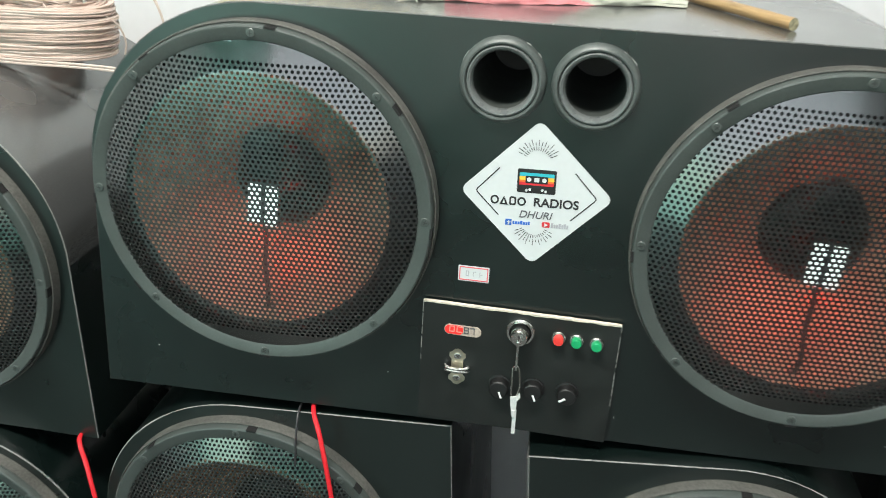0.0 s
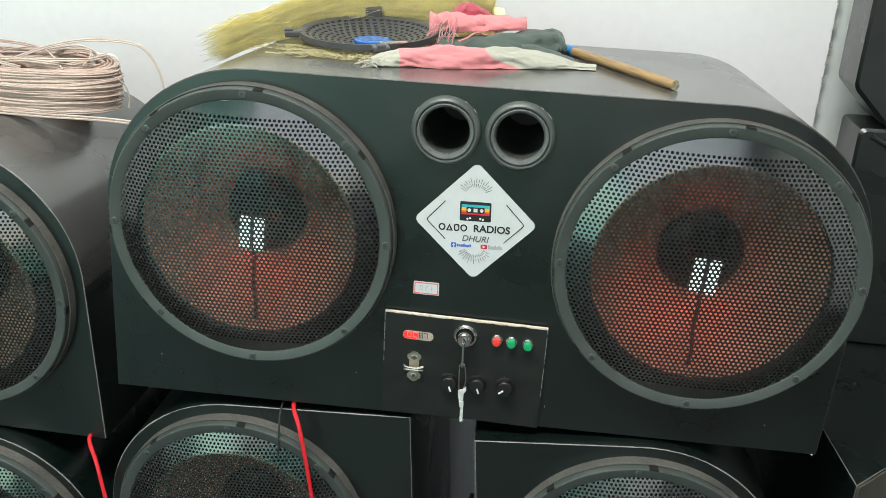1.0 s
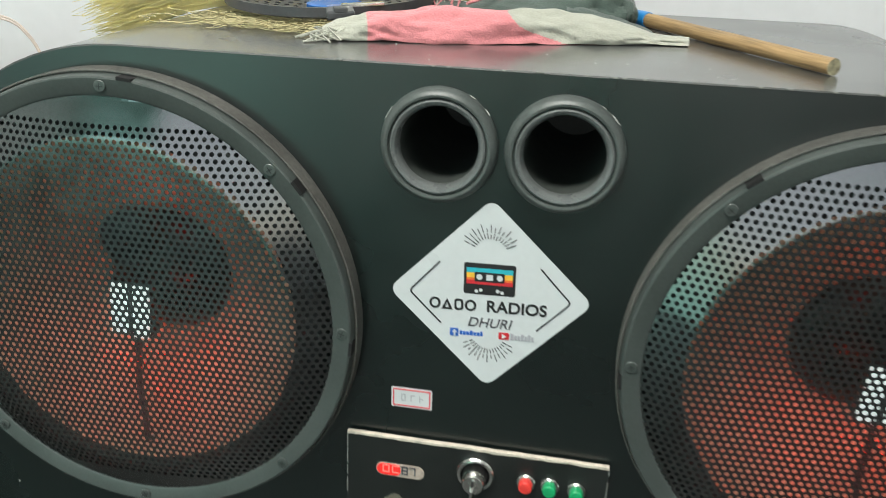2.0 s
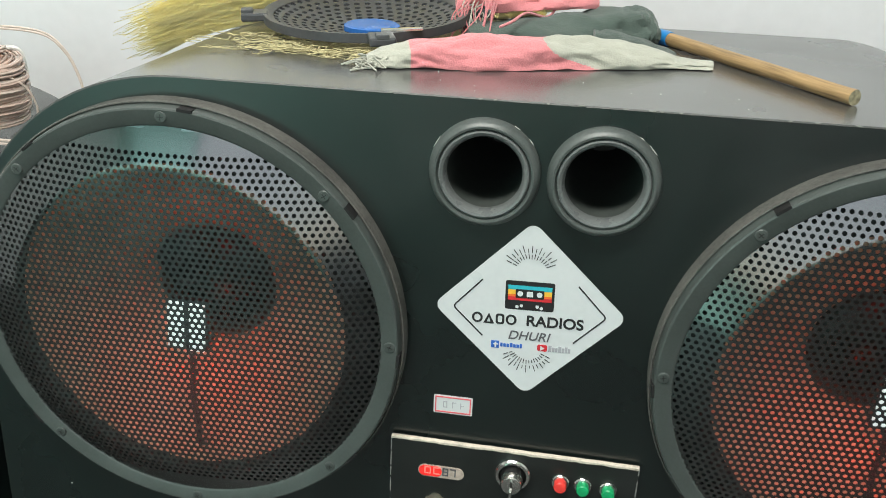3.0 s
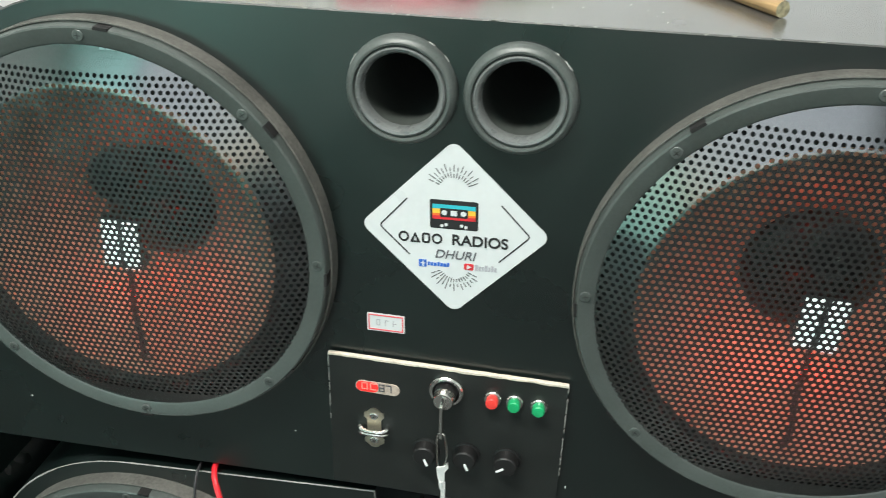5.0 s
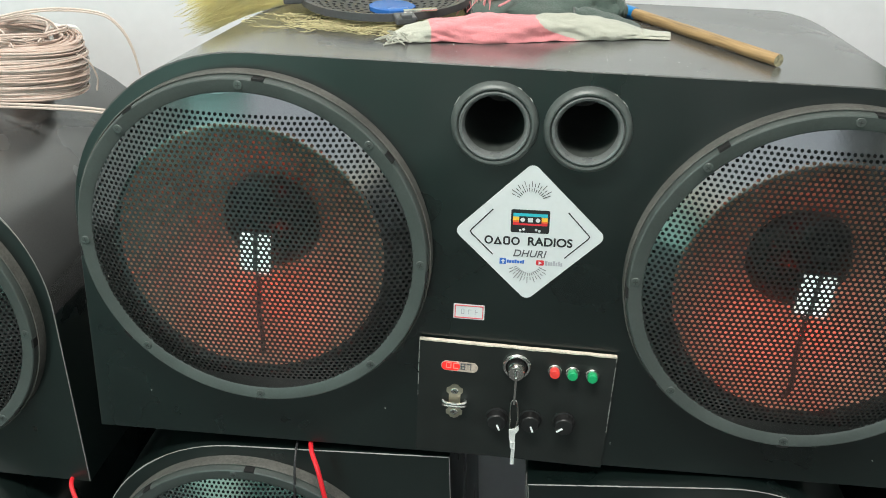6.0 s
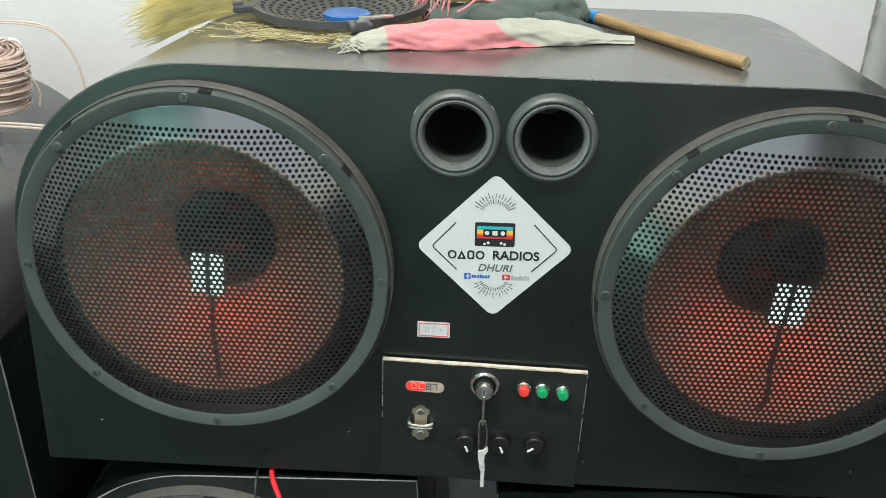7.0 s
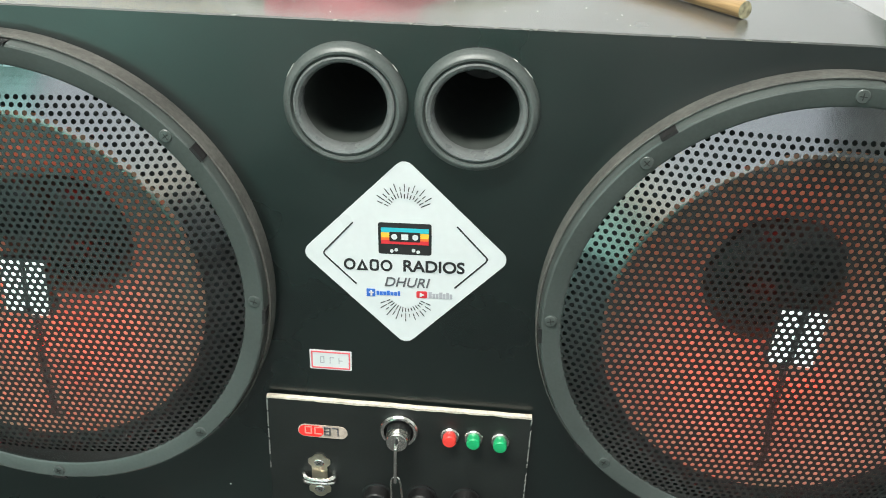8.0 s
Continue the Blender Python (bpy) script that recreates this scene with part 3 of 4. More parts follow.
# small price label
bm = bmesh.new()
flat_shape(bm, rounded_rect(29.5, 16.0, 1.0), -0.0004, 0.0)
tag = part("price_label", bm, STICKER, main, "small white label with a red border")
tag.location = (0.0705, 0, 0.7705)
bm = bmesh.new()
bars(bm, [(-13.6, 13.6, 6.0, 7.0), (-13.6, 13.6, -7.0, -6.0), (-13.6, -12.7, -6.0, 6.0), (12.7, 13.6, -6.0, 6.0)], -0.0007, -0.0003)
ink("label_border", bm, PINK_INK, tag)
bm = bmesh.new()
bars(bm, [(-7.4, -4.4, -2.6, -2.0), (-7.4, -6.8, -2.0, 2.4), (-5.0, -4.4, -2.0, 2.4), (-7.4, -4.4, 2.4, 3.0), (-0.6, 0.0, -2.6, 2.6), (0.0, 2.4, 2.0, 2.6), (5.6, 6.2, -2.6, 2.6), (6.2, 8.4, -0.3, 0.3)], -0.0007, -0.0003)
ink("pen_bars", bm, PEN_INK, tag)

# control panel: a proud board with a bare upper edge
PX0, PX1, PZ1, PY = 0.0245, 0.2130, 0.7386, -0.0050
bm = bmesh.new()
box(bm, 0, PX1 - PX0, PY, 0.0, BOTTOM + 0.0015 - PZ1, 0)
panel = part("control_panel", bm, PANEL, main, "black painted board with a bare wooden upper edge")
panel.location = (PX0, 0, PZ1)
panel.rotation_euler = (0, radians(0.7), 0)
rnd = random.Random(8)
bm = bmesh.new()
n = 60
low, high = [], []
for i in range(n + 1):
    x = (PX1 - PX0) * i / n
    j = 0.0008 * noise.noise((x * 140, 2.3, 0)) + rnd.uniform(-0.0002, 0.0002)
    low.append((bm.verts.new((x, PY - 0.0006, -0.0007 + j)), bm.verts.new((x, PY - 0.0006, 0.0010 + 0.4 * j))))
    high.append((bm.verts.new((x, PY + 0.001, 0.0016)), bm.verts.new((x, -0.0026, 0.0016 + 0.3 * j))))
for i in range(n):
    for a, b in ((low[i], low[i + 1]), ((low[i][1], high[i][0]), (low[i + 1][1], high[i + 1][0])), (high[i], high[i + 1])):
        bm.faces.new((a[0], b[0], b[1], a[1]))
part("bare_edge", bm, PLY, panel, "raw chipped plywood edge")
bm = bmesh.new()
for x, z0 in ((0.0, -0.06), (PX1 - PX0, -0.09)):
    z = -0.001
    while z > z0:
        h = rnd.uniform(0.003, 0.014)
        box(bm, x - 0.0004, x + 0.0005, PY - 0.0004, PY + 0.002, z - h, z)
        z -= h + rnd.uniform(0.0, 0.009)
    tagged(part("worn_side", bm, WORN_EDGE, panel, "scuffed pale side edge"), kind="stuff")
    bm = bmesh.new()

PF = PY - 0.0002


def on_panel(x, z):
    return pose(x - PX0, PY, z - PZ1 + 0.0122 * (x - PX0) - 0.0048)


def knob_bm():
    bm = bmesh.new()
    revolve(bm, [(0.0115, 0.0), (0.0115, -0.0012), (0.0100, -0.0016), (0.0098, -0.0030), (0.0092, -0.0095), (0.0082, -0.0106), (0.0, -0.0110)], 36)
    return bm


def pointer_bm():
    bm = bmesh.new()
    box(bm, -0.0009, 0.0009, -0.0117, -0.0104, -0.0085, -0.0015, 0.0002)
    return bm


for x, z, turn in ((0.1035, 0.6590, -22), (0.1365, 0.6600, -22), (0.1695, 0.6600, 52)):
    k = child("knob", shared("knob", knob_bm, [KNOB], True), main, Matrix.Translation((PX0, 0, PZ1)) @ on_panel(x, z), "round black plastic knob")
    child("pointer", shared("pointer", pointer_bm, [WHITE], False), k, pose(0, 0, 0, 0, turn, 0), "white pointer line")


def button_bm():
    bm = bmesh.new()
    revolve(bm, [(0.0069, 0.0), (0.0069, -0.0014), (0.0062, -0.0024), (0.0050, -0.0026)], 24, index=1)
    revolve(bm, [(0.0049, -0.0022), (0.0049, -0.0072), (0.0042, -0.0084), (0.0, -0.0089)], 24)
    return bm


for x, z, mtl, word in ((0.1560, 0.7193, RED_BUTTON, "red"), (0.1730, 0.7186, GREEN_BUTTON, "green"), (0.1920, 0.7173, GREEN_BUTTON, "green")):
    child("push_button", shared("button_" + word, button_bm, [mtl, STEEL], True), main, Matrix.Translation((PX0, 0, PZ1)) @ on_panel(x, z), word + " round push button in a metal collar")

# slot display with lit digits
bm = bmesh.new()
flat_shape(bm, rounded_rect(36.0, 11.0, 5.4, 0, 0, 8), -0.0006, 0.0002)
disp = part("slot_display", bm, DISPLAY, main, "rounded slot with red lit digits")
disp.matrix_local = Matrix.Translation((PX0, 0, PZ1)) @ on_panel(0.0640, 0.7155) @ pose(0, 0, 0, 0, 1.0, 0)


def digit(bm, x, z, segs, w=4.6, h=7.0, t=0.9):
    seg = dict(a=(x, x + w, z + h - t, z + h), d=(x, x + w, z, z + t), g=(x, x + w, z + h / 2 - t / 2, z + h / 2 + t / 2), b=(x + w - t, x + w, z + h / 2, z + h), c=(x + w - t, x + w, z, z + h / 2), e=(x, x + t, z, z + h / 2), f=(x, x + t, z + h / 2, z + h))
    bars(bm, [seg[s] for s in segs], -0.0012, -0.0007)


bm = bmesh.new()
flat_shape(bm, rounded_rect(18.0, 9.4, 4.4, -8.4, 0, 6), -0.0009, -0.0005)
part("lit_window", bm, LIT_WINDOW, disp, "red filter lit from behind")
bm = bmesh.new()
digit(bm, -13.0, -2.4, "abcdef", 5.2, 6.6)
digit(bm, -6.0, -2.4, "adef", 5.2, 6.6)
part("lit_digits", bm, DIGIT, disp, "red lit seven-segment digits")
bm = bmesh.new()
digit(bm, 1.2, -2.6, "afbgedc")
digit(bm, 7.0, -2.6, "abc")
part("unlit_digits", bm, GREY_INK, disp)

# key switch
bm = bmesh.new()
revolve(bm, [(0.0138, 0.0), (0.0138, -0.0022), (0.0128, -0.0036), (0.0108, -0.0036), (0.0100, -0.0024)], 40)
lock = part("key_switch", bm, STEEL, main, "chrome key switch", True)
lock.matrix_local = Matrix.Translation((PX0, 0, PZ1)) @ on_panel(0.1195, 0.7215)
bm = bmesh.new()
revolve(bm, [(0.0100, -0.0012), (0.0086, -0.0014), (0.0084, -0.0090)], 32)
part("collar", bm, BLACK, lock, smooth=True)
bm = bmesh.new()
revolve(bm, [(0.0084, -0.0085), (0.0082, -0.0140), (0.0072, -0.0155), (0.0, -0.0158)], 32)
box(bm, -0.0010, 0.0010, -0.0162, -0.0150, -0.0040, 0.0040, index=1)
part("barrel", bm, [STEEL, BLACK], lock, smooth=True)

# hasp staple
bm = bmesh.new()
for s in (-1, 1):
    pts = [(-4.6, 0), (4.6, 0), (4.6, 8), (6.6, 10.5), (6.4, 14), (4.2, 15.4), (2.6, 17.6), (0, 18.6), (-2.6, 17.6), (-4.2, 15.4), (-6.4, 14), (-6.6, 10.5), (-4.6, 8)]
    flat_shape(bm, [(x, s * z) for x, z in pts][:: s], -0.0012, 0.0)
hasp = part("hasp_staple", bm, NICKEL, main, "small nickel hasp staple")
hasp.matrix_local = Matrix.Translation((PX0, 0, PZ1)) @ on_panel(0.0605, 0.6745) @ Matrix.Diagonal((1.25, 1, 1.08, 1))
bm = bmesh.new()
for dz in (-0.0022, 0.0022):
    tube(bm, curve_points([(-0.0085, 0.0, dz), (-0.0088, -0.004, dz), (-0.0050, -0.0075, dz * 0.6), (0.0050, -0.0075, dz * 0.6), (0.0088, -0.004, dz), (0.0085, 0.0, dz)], 5), 0.0015, 8)
part("loop", bm, STEEL, hasp, smooth=True)
for dz in (-0.0115, 0.0115):
    child("screw", shared("screw_small", screw_mesh, [STEEL, BLACK], True), hasp, pose(0, -0.0012, dz, 0, 30, 0) @ Matrix.Scale(0.72, 4))

# key hanging from the switch
keys = empty("key_chain", Matrix.Translation((PX0, 0, PZ1)) @ on_panel(0.1195, 0.7215), "steel key with a wire link and hanging tag", "key")
bm = bmesh.new()
box(bm, -0.0012, 0.0012, -0.0230, -0.0165, -0.0300, 0.0010, 0.0004)
part("key", bm, STEEL, keys)
bm = bmesh.new()
loop = [(0, -0.020, -0.0260), (-0.0030, -0.020, -0.0300), (-0.0030, -0.0195, -0.045), (-0.0026, -0.019, -0.058), (-0.0005, -0.019, -0.0640), (0.0026, -0.019, -0.060), (0.0048, -0.0195, -0.048), (0.0030, -0.020, -0.0300), (0, -0.020, -0.0260)]
tube(bm, curve_points(loop, 6), 0.0008, 6)
part("wire_link", bm, STEEL, keys, smooth=True)
bm = bmesh.new()
flat_shape(bm, [(-3.2, -62), (3.0, -60), (5.6, -56), (6.4, -61), (3.4, -66), (3.2, -76), (-0.6, -78), (-2.4, -72)], -0.0205, -0.0190)
part("clasp", bm, BRIGHT_TIN, keys, "crumpled bright metal clasp")
bm = bmesh.new()
tube(bm, [(0.0006, -0.0195, -0.076), (0.0012, -0.0195, -0.083), (0.0020, -0.0195, -0.084)], 0.0022, 8)
box(bm, 0.0004, 0.0040, -0.0203, -0.0188, -0.104, -0.0765, 0.0003)
part("tag", bm, BRIGHT_TIN, keys, "thin bright metal strip")

# cabinets under and beside it
low_left = cabinet("speaker_cabinet", pose(0.0575, 0.0, 0.5945, 0, -3, 0), outline(-0.410, 0.0, FLOOR_Z + 0.0225 - 0.5945, 0.0, True, False), 0.36, [(-0.2275, -0.1795)],
                   "black single-woofer cabinet with one rounded corner under the twin cabinet", "stacked speaker cabinets", WORN_EDGE, led=False)
low_right = cabinet("speaker_cabinet", pose(0.1395, -0.02, 0.584, 0, -4.3, 1.5), outline(0.0, 0.372, FLOOR_Z + 0.001 - 0.584, 0.002, False, True), 0.36, [(0.192, -0.178)],
                    "black single-woofer cabinet leaning slightly under the twin cabinet", "stacked speaker cabinets", WORN_EDGE, led=False)
# added sheet over the left side, painted as pale as that side looks lit
bm = bmesh.new()
box(bm, -0.0022, -0.0002, 0.004, 0.356, FLOOR_Z + 0.004 - 0.584, -0.003, 0.0005)
part("lit_side_sheet", bm, LIT_SIDE, low_right, "thin grey sheet giving the cabinet's side its lit colour")
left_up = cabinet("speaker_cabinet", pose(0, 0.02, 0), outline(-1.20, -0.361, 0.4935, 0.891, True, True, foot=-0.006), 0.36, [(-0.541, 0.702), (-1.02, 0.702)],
                  "black twin-woofer cabinet with a cable coil on its top", "stacked speaker cabinets", WORN_EDGE, led=False, top=LAMINATE_TOP_SHEEN)
left_low = cabinet("speaker_cabinet", pose(0, 0.0, 0), outline(-1.21, -0.360, FLOOR_Z, 0.4930, True, True), 0.36, [(-0.540, 0.316), (-1.03, 0.316)],
                   "black twin-woofer cabinet at the foot of a stack", "stacked speaker cabinets", WORN_EDGE, led=False)


def wedge_cabinet(plan, top, label):
    """A black box with an angled plan and bare pale edges along its top and its front corner."""
    ob = empty("speaker_cabinet", pose(plan[0][0], plan[0][1], FLOOR_Z), label, "speaker", "stacked speaker cabinets")
    local = [(x - plan[0][0], y - plan[0][1]) for x, y in plan]
    bm = bmesh.new()
    low = [bm.verts.new((x, y, 0.0)) for x, y in local]
    high = [bm.verts.new((x, y, top)) for x, y in local]
    n = len(local)
    bm.faces.new(low[::-1])
    bm.faces.new(high)
    for k in range(n):
        bm.faces.new((low[k], low[(k + 1) % n], high[(k + 1) % n], high[k]))
    made = bmesh.ops.bevel(bm, geom=list(bm.edges), offset=0.0008, segments=1, affect="EDGES")["faces"]
    for f in made:
        f.material_index = 1
    part("body", bm, [LAMINATE, WORN_EDGE], ob)
    length, turn = math.hypot(*local[1]), math.degrees(math.atan2(local[1][1], local[1][0]))
    bm = bmesh.new()
    box(bm, 0.0022, length - 0.002, -0.0030, -0.0002, 0.002, top - 0.0022, 0.0006)
    front = part("front_panel", bm, FRONT_REFLECTION, ob, "front board with a brownish reflection in its colour")
    front.matrix_local = pose(0, 0, 0, 0, 0, turn)
    return ob


wedge_cabinet([(0.588, 0.003), (0.948, 0.354), (1.06, 0.47), (0.549, 0.47)], 0.570, "black angled wooden cabinet with scuffed edges beside the stack")


def shaped_cabinet(y, pts, depth, label):
    """A moulded black cabinet seen from its plain side, with a raised rib along its front."""
    ob = empty("speaker_cabinet", pose(0, y, 0), label, "speaker", "stacked speaker cabinets")
    part("body", cabinet_body(pts, depth, [], 0.004), [LAMINATE, LAMINATE, INSIDE, LAMINATE], ob, smooth=True)
    return ob


shaped = shaped_cabinet(0.380, [(0.624, 0.5705), (1.05, 0.5705), (1.05, 0.9060), (0.632, 0.9060), (0.626, 0.9040), (0.624, 0.899)], 0.09, "black moulded speaker cabinet standing on another cabinet")
bm = bmesh.new()
tube(bm, [(0.640, -0.002, 0.897), (0.69, -0.004, 0.872), (0.76, -0.004, 0.838), (0.84, -0.004, 0.80)], 0.004, 8)
part("rib", bm, LAMINATE, shaped, smooth=True)
upper = shaped_cabinet(0.380, [(0.676, 0.9065), (1.05, 0.9065), (1.05, 1.62), (0.605, 1.62), (0.605, 0.966), (0.608, 0.958), (0.652, 0.914), (0.662, 0.909)], 0.09, "large black moulded speaker cabinet with a chamfered lower corner")
bm = bmesh.new()
box(bm, 0.70, 1.0, -0.006, 0.0, 1.05, 1.58, 0.004)
part("front_grille", bm, SURROUND, upper, "dark grille cloth")

# bare chips and pale specks on the twin cabinet's front
rnd = random.Random(31)


def chip(x, z, w, h, y=-0.0004, turn=0.0, mtl=CHIP):
    bm = bmesh.new()
    n = 9
    pts = []
    for k in range(n):
        t = 2 * math.pi * k / n
        f = rnd.uniform(0.55, 1.0)
        pts.append((w / 2 * f * math.cos(t) * 1000, h / 2 * f * math.sin(t) * 1000))
    flat_shape(bm, turned(pts, turn), -0.0003, 0.0003)
    ob = part("chip", bm, mtl, main, "small pale chip")
    ob.location = (x, y, z)


for px, a, length in ((PORT_L, 38, 0.012), (PORT_L, 150, 0.016), (PORT_L, 58, 0.006), (PORT_R, 40, 0.013), (PORT_R, 56, 0.005)):
    chip(px + 0.0378 * math.cos(radians(a)), PORT_Z + 0.0378 * math.sin(radians(a)), length * 0.8, 0.0007, -0.0006, a + 90, CHIP)
for x, z, w, h in ((0.3625, 0.6545, 0.0022, 0.0019), (-0.2560, 0.6460, 0.0020, 0.0017), (0.5290, 0.6078, 0.0030, 0.0018), (0.5370, 0.8480, 0.0016, 0.0034), (0.4700, 0.6400, 0.0016, 0.0016),
                   (-0.0100, 0.6500, 0.0016, 0.0014), (0.2260, 0.7500, 0.0014, 0.0022), (0.2180, 0.6320, 0.0010, 0.004)):
    chip(x, z, w, h)
for k in range(14):
    x = rnd.uniform(0.0, 0.36)
    chip(x, TOP - 0.0003, rnd.uniform(0.002, 0.007), 0.0010, 0.0, rnd.uniform(-6, 6), WORN_EDGE)

# ---- things on the tops of the cabinets ----


def cloth_roll(bm, knots, wide, high, seed, n=40, index=lambda t, a: 0, steps=14):
    """A loosely folded length of cloth lying along knots: flattened, creased and tapering at its ends."""
    pts = curve_points(knots, steps)
    last = None
    for i, p in enumerate(pts):
        t = i / (len(pts) - 1)
        d = (pts[min(i + 1, len(pts) - 1)] - pts[max(i - 1, 0)])
        d.z = 0
        d.normalize()
        side = Vector((-d.y, d.x, 0))
        w, h = wide(t), high(t)
        ring = []
        for k in range(n):
            a = 2 * math.pi * k / n
            f = 1 + 0.30 * noise.noise((t * 7 + seed, math.cos(a) * 1.3, math.sin(a) * 1.3)) + 0.10 * noise.noise((t * 25 + seed, math.cos(a) * 3, math.sin(a) * 3))
            up = max(math.sin(a), -0.35)
            v = p + side * (w * math.cos(a) * f) + Vector((0, 0, h * (up * f + 0.35)))
            ring.append(bm.verts.new(v))
        if last:
            for k in range(n):
                f = bm.faces.new((last[k], last[(k + 1) % n], ring[(k + 1) % n], ring[k]))
                f.material_index = index(t, 2 * math.pi * k / n)
        else:
            bm.faces.new(ring[::-1]).material_index = index(0, 0)
        last = ring
    bm.faces.new(last).material_index = index(1, 0)
    bmesh.ops.recalc_face_normals(bm, faces=bm.faces[:])
    return bm


def hump(t, a, b, top):
    """Rises from a at 0 to top and falls to b at 1."""
    return (a * (1 - t) + b * t) + (top - (a * (1 - t) + b * t)) * math.sin(math.pi * min(max(t, 0), 1)) ** 0.6


# broom of yellow grass lying along the back
rnd = random.Random(11)
broom = empty("grass_broom", pose(0.10, 0.285, TOP), "yellow dried-grass broom head lying on the cabinet", "broom")
bm = bmesh.new()
HEAD = Vector((-0.015, 0.030, 0.022))
for s in range(9000):
    u = rnd.random()
    spread = rnd.uniform(-1, 1)
    length = rnd.uniform(0.86, 1.0) if s % 4 else rnd.uniform(0.45, 0.85)
    lift = rnd.random()
    tip = Vector((-0.314 + 0.03 * spread + rnd.uniform(-0.014, 0.014), -0.073 + 0.060 * spread, -0.030 + 0.036 * lift))
    mid = Vector((-0.15, 0.078 + 0.052 * spread, 0.020 + 0.075 * lift))
    start = HEAD + Vector((rnd.uniform(-0.03, 0.02), rnd.uniform(-0.03, 0.03), rnd.uniform(-0.022, 0.030)))
    pts = []
    for q in range(17):
        t = q / 16 * length
        p = (1 - t) ** 2 * start + 2 * t * (1 - t) * mid + t * t * tip
        p = p + Vector((noise.noise((s * 0.37, t * 3, 0)), noise.noise((s * 0.37, t * 3, 5)), noise.noise((s * 0.37, t * 3, 9)))) * (0.010 + 0.018 * (s % 4 == 0)) * t
        # neighbouring strands bend together
        u, v = spread * 5, lift * 4
        p = p + Vector((0.3 * noise.noise((u, v, t * 9)), noise.noise((u + 7, v, t * 9)), 0.8 * noise.noise((u + 13, v, t * 9)))) * 0.009 * t
        # crimped grass
        p = p + Vector((0, math.sin(t * 55 + s * 1.7), math.cos(t * 47 + s * 2.3))) * 0.0022 * min(1, 3 * t)
        # strands lie on the cabinet's rounded shoulder
        wx = p.x + 0.10
        surf = TOP if wx > -0.1325 else SPK_Z + math.sqrt(max(CORNER ** 2 - (wx + 0.1325) ** 2, 0.0))
        p.z = max(p.z, surf - TOP + 0.002)
        pts.append(p)
    w = rnd.uniform(0.00025, 0.0006)
    for a, b in zip(pts, pts[1:]):
        d = (b - a).normalized()
        q = d.cross(Vector((0.1 * spread, 0.4, 1))).normalized() * w
        r = d.cross(q).normalized() * w * 0.8
        va = [bm.verts.new(a + o) for o in (q, r, -q)]
        vb = [bm.verts.new(b + o) for o in (q, r, -q)]
        bm.faces.new((va[0], va[1], vb[1], vb[0]))
        bm.faces.new((va[1], va[2], vb[2], vb[1]))
bristles = part("bristles", bm, BRISTLE, broom)
tagged(bristles, kind="stuff")
bm = bmesh.new()
tube(bm, [HEAD + Vector((-0.03, -0.01, 0)), HEAD + Vector((0.0, 0.0, 0)), HEAD + Vector((0.03, 0.01, 0))], lambda t: 0.026 - 0.010 * t, 14)
part("bound_neck", bm, BRISTLE, broom)
bm = bmesh.new()
for s in range(620):
    c = Vector((rnd.gauss(-0.135, 0.045), rnd.uniform(-0.200, -0.140), 0.0010 + 0.004 * rnd.random()))
    a = rnd.uniform(0, 6.28)
    pts = [c]
    for k in range(5):
        a += rnd.uniform(-0.7, 0.7)
        pts.append(pts[-1] + Vector((math.cos(a), 0.6 * math.sin(a), rnd.uniform(-0.2, 0.2))) * 0.0045)
    for p in pts:
        p.z = max(p.z, 0.0008)
    tube(bm, pts, 0.00035, 4)
tagged(part("loose_grass", bm, GRASS_ENDS, broom, "short loose grass ends"), kind="stuff")

# shallow perforated basket with lugs
bowl = empty("plastic_basket", pose(-0.040, 0.186, TOP + 0.0175, 3, -1, 0), "shallow black perforated plastic basket with mounting lugs", "basket")
bm = bmesh.new()
RB = 0.084


def bowl_z(r):
    return -0.013 + 0.015 * (r / RB) ** 2.2


rings = 9
for j in range(rings):
    r0, r1 = 0.012 + (RB - 0.016) * j / rings, 0.012 + (RB - 0.016) * (j + 1) / rings
    n = 10 + 5 * j
    for k in range(n):
        a0, a1 = 2 * math.pi * (k + 0.5 * (j % 2)) / n, 2 * math.pi * (k + 1 + 0.5 * (j % 2)) / n
        am, rm = (a0 + a1) / 2, (r0 + r1) / 2
        outer = [(r0, a0), (r0, am), (r0, a1), (rm, a1), (r1, a1), (r1, am), (r1, a0), (rm, a0)]
        f = 0.62
        inner = [(rm + (r - rm) * f * (0.72 if i % 2 == 0 else 1), am + (a - am) * f * (0.72 if i % 2 == 0 else 1)) for i, (r, a) in enumerate(outer)]
        for lo in (0.0,):
            vo = [bm.verts.new((r * math.cos(a), r * math.sin(a), bowl_z(r))) for r, a in outer]
            vi = [bm.verts.new((r * math.cos(a), r * math.sin(a), bowl_z(r))) for r, a in inner]
            vd = [bm.verts.new((r * math.cos(a), r * math.sin(a), bowl_z(r) - 0.002)) for r, a in inner]
        for i in range(8):
            q = (i + 1) % 8
            bm.faces.new((vo[i], vo[q], vi[q], vi[i]))
            bm.faces.new((vi[i], vi[q], vd[q], vd[i]))
part("basket_shell", bm, BASKET, bowl)
bm = bmesh.new()
prof = [(RB - 0.006, bowl_z(RB - 0.004)), (RB, 0.003), (RB + 0.0025, 0.003), (RB + 0.0025, -0.004), (RB - 0.004, -0.006)]
prev = None
for k in range(64):
    a = 2 * math.pi * k / 64
    ring = [bm.verts.new((r * math.cos(a), r * math.sin(a), zz)) for r, zz in prof]
    if prev:
        for i in range(4):
            bm.faces.new((prev[i], ring[i], ring[i + 1], prev[i + 1]))
    else:
        first = ring
    prev = ring
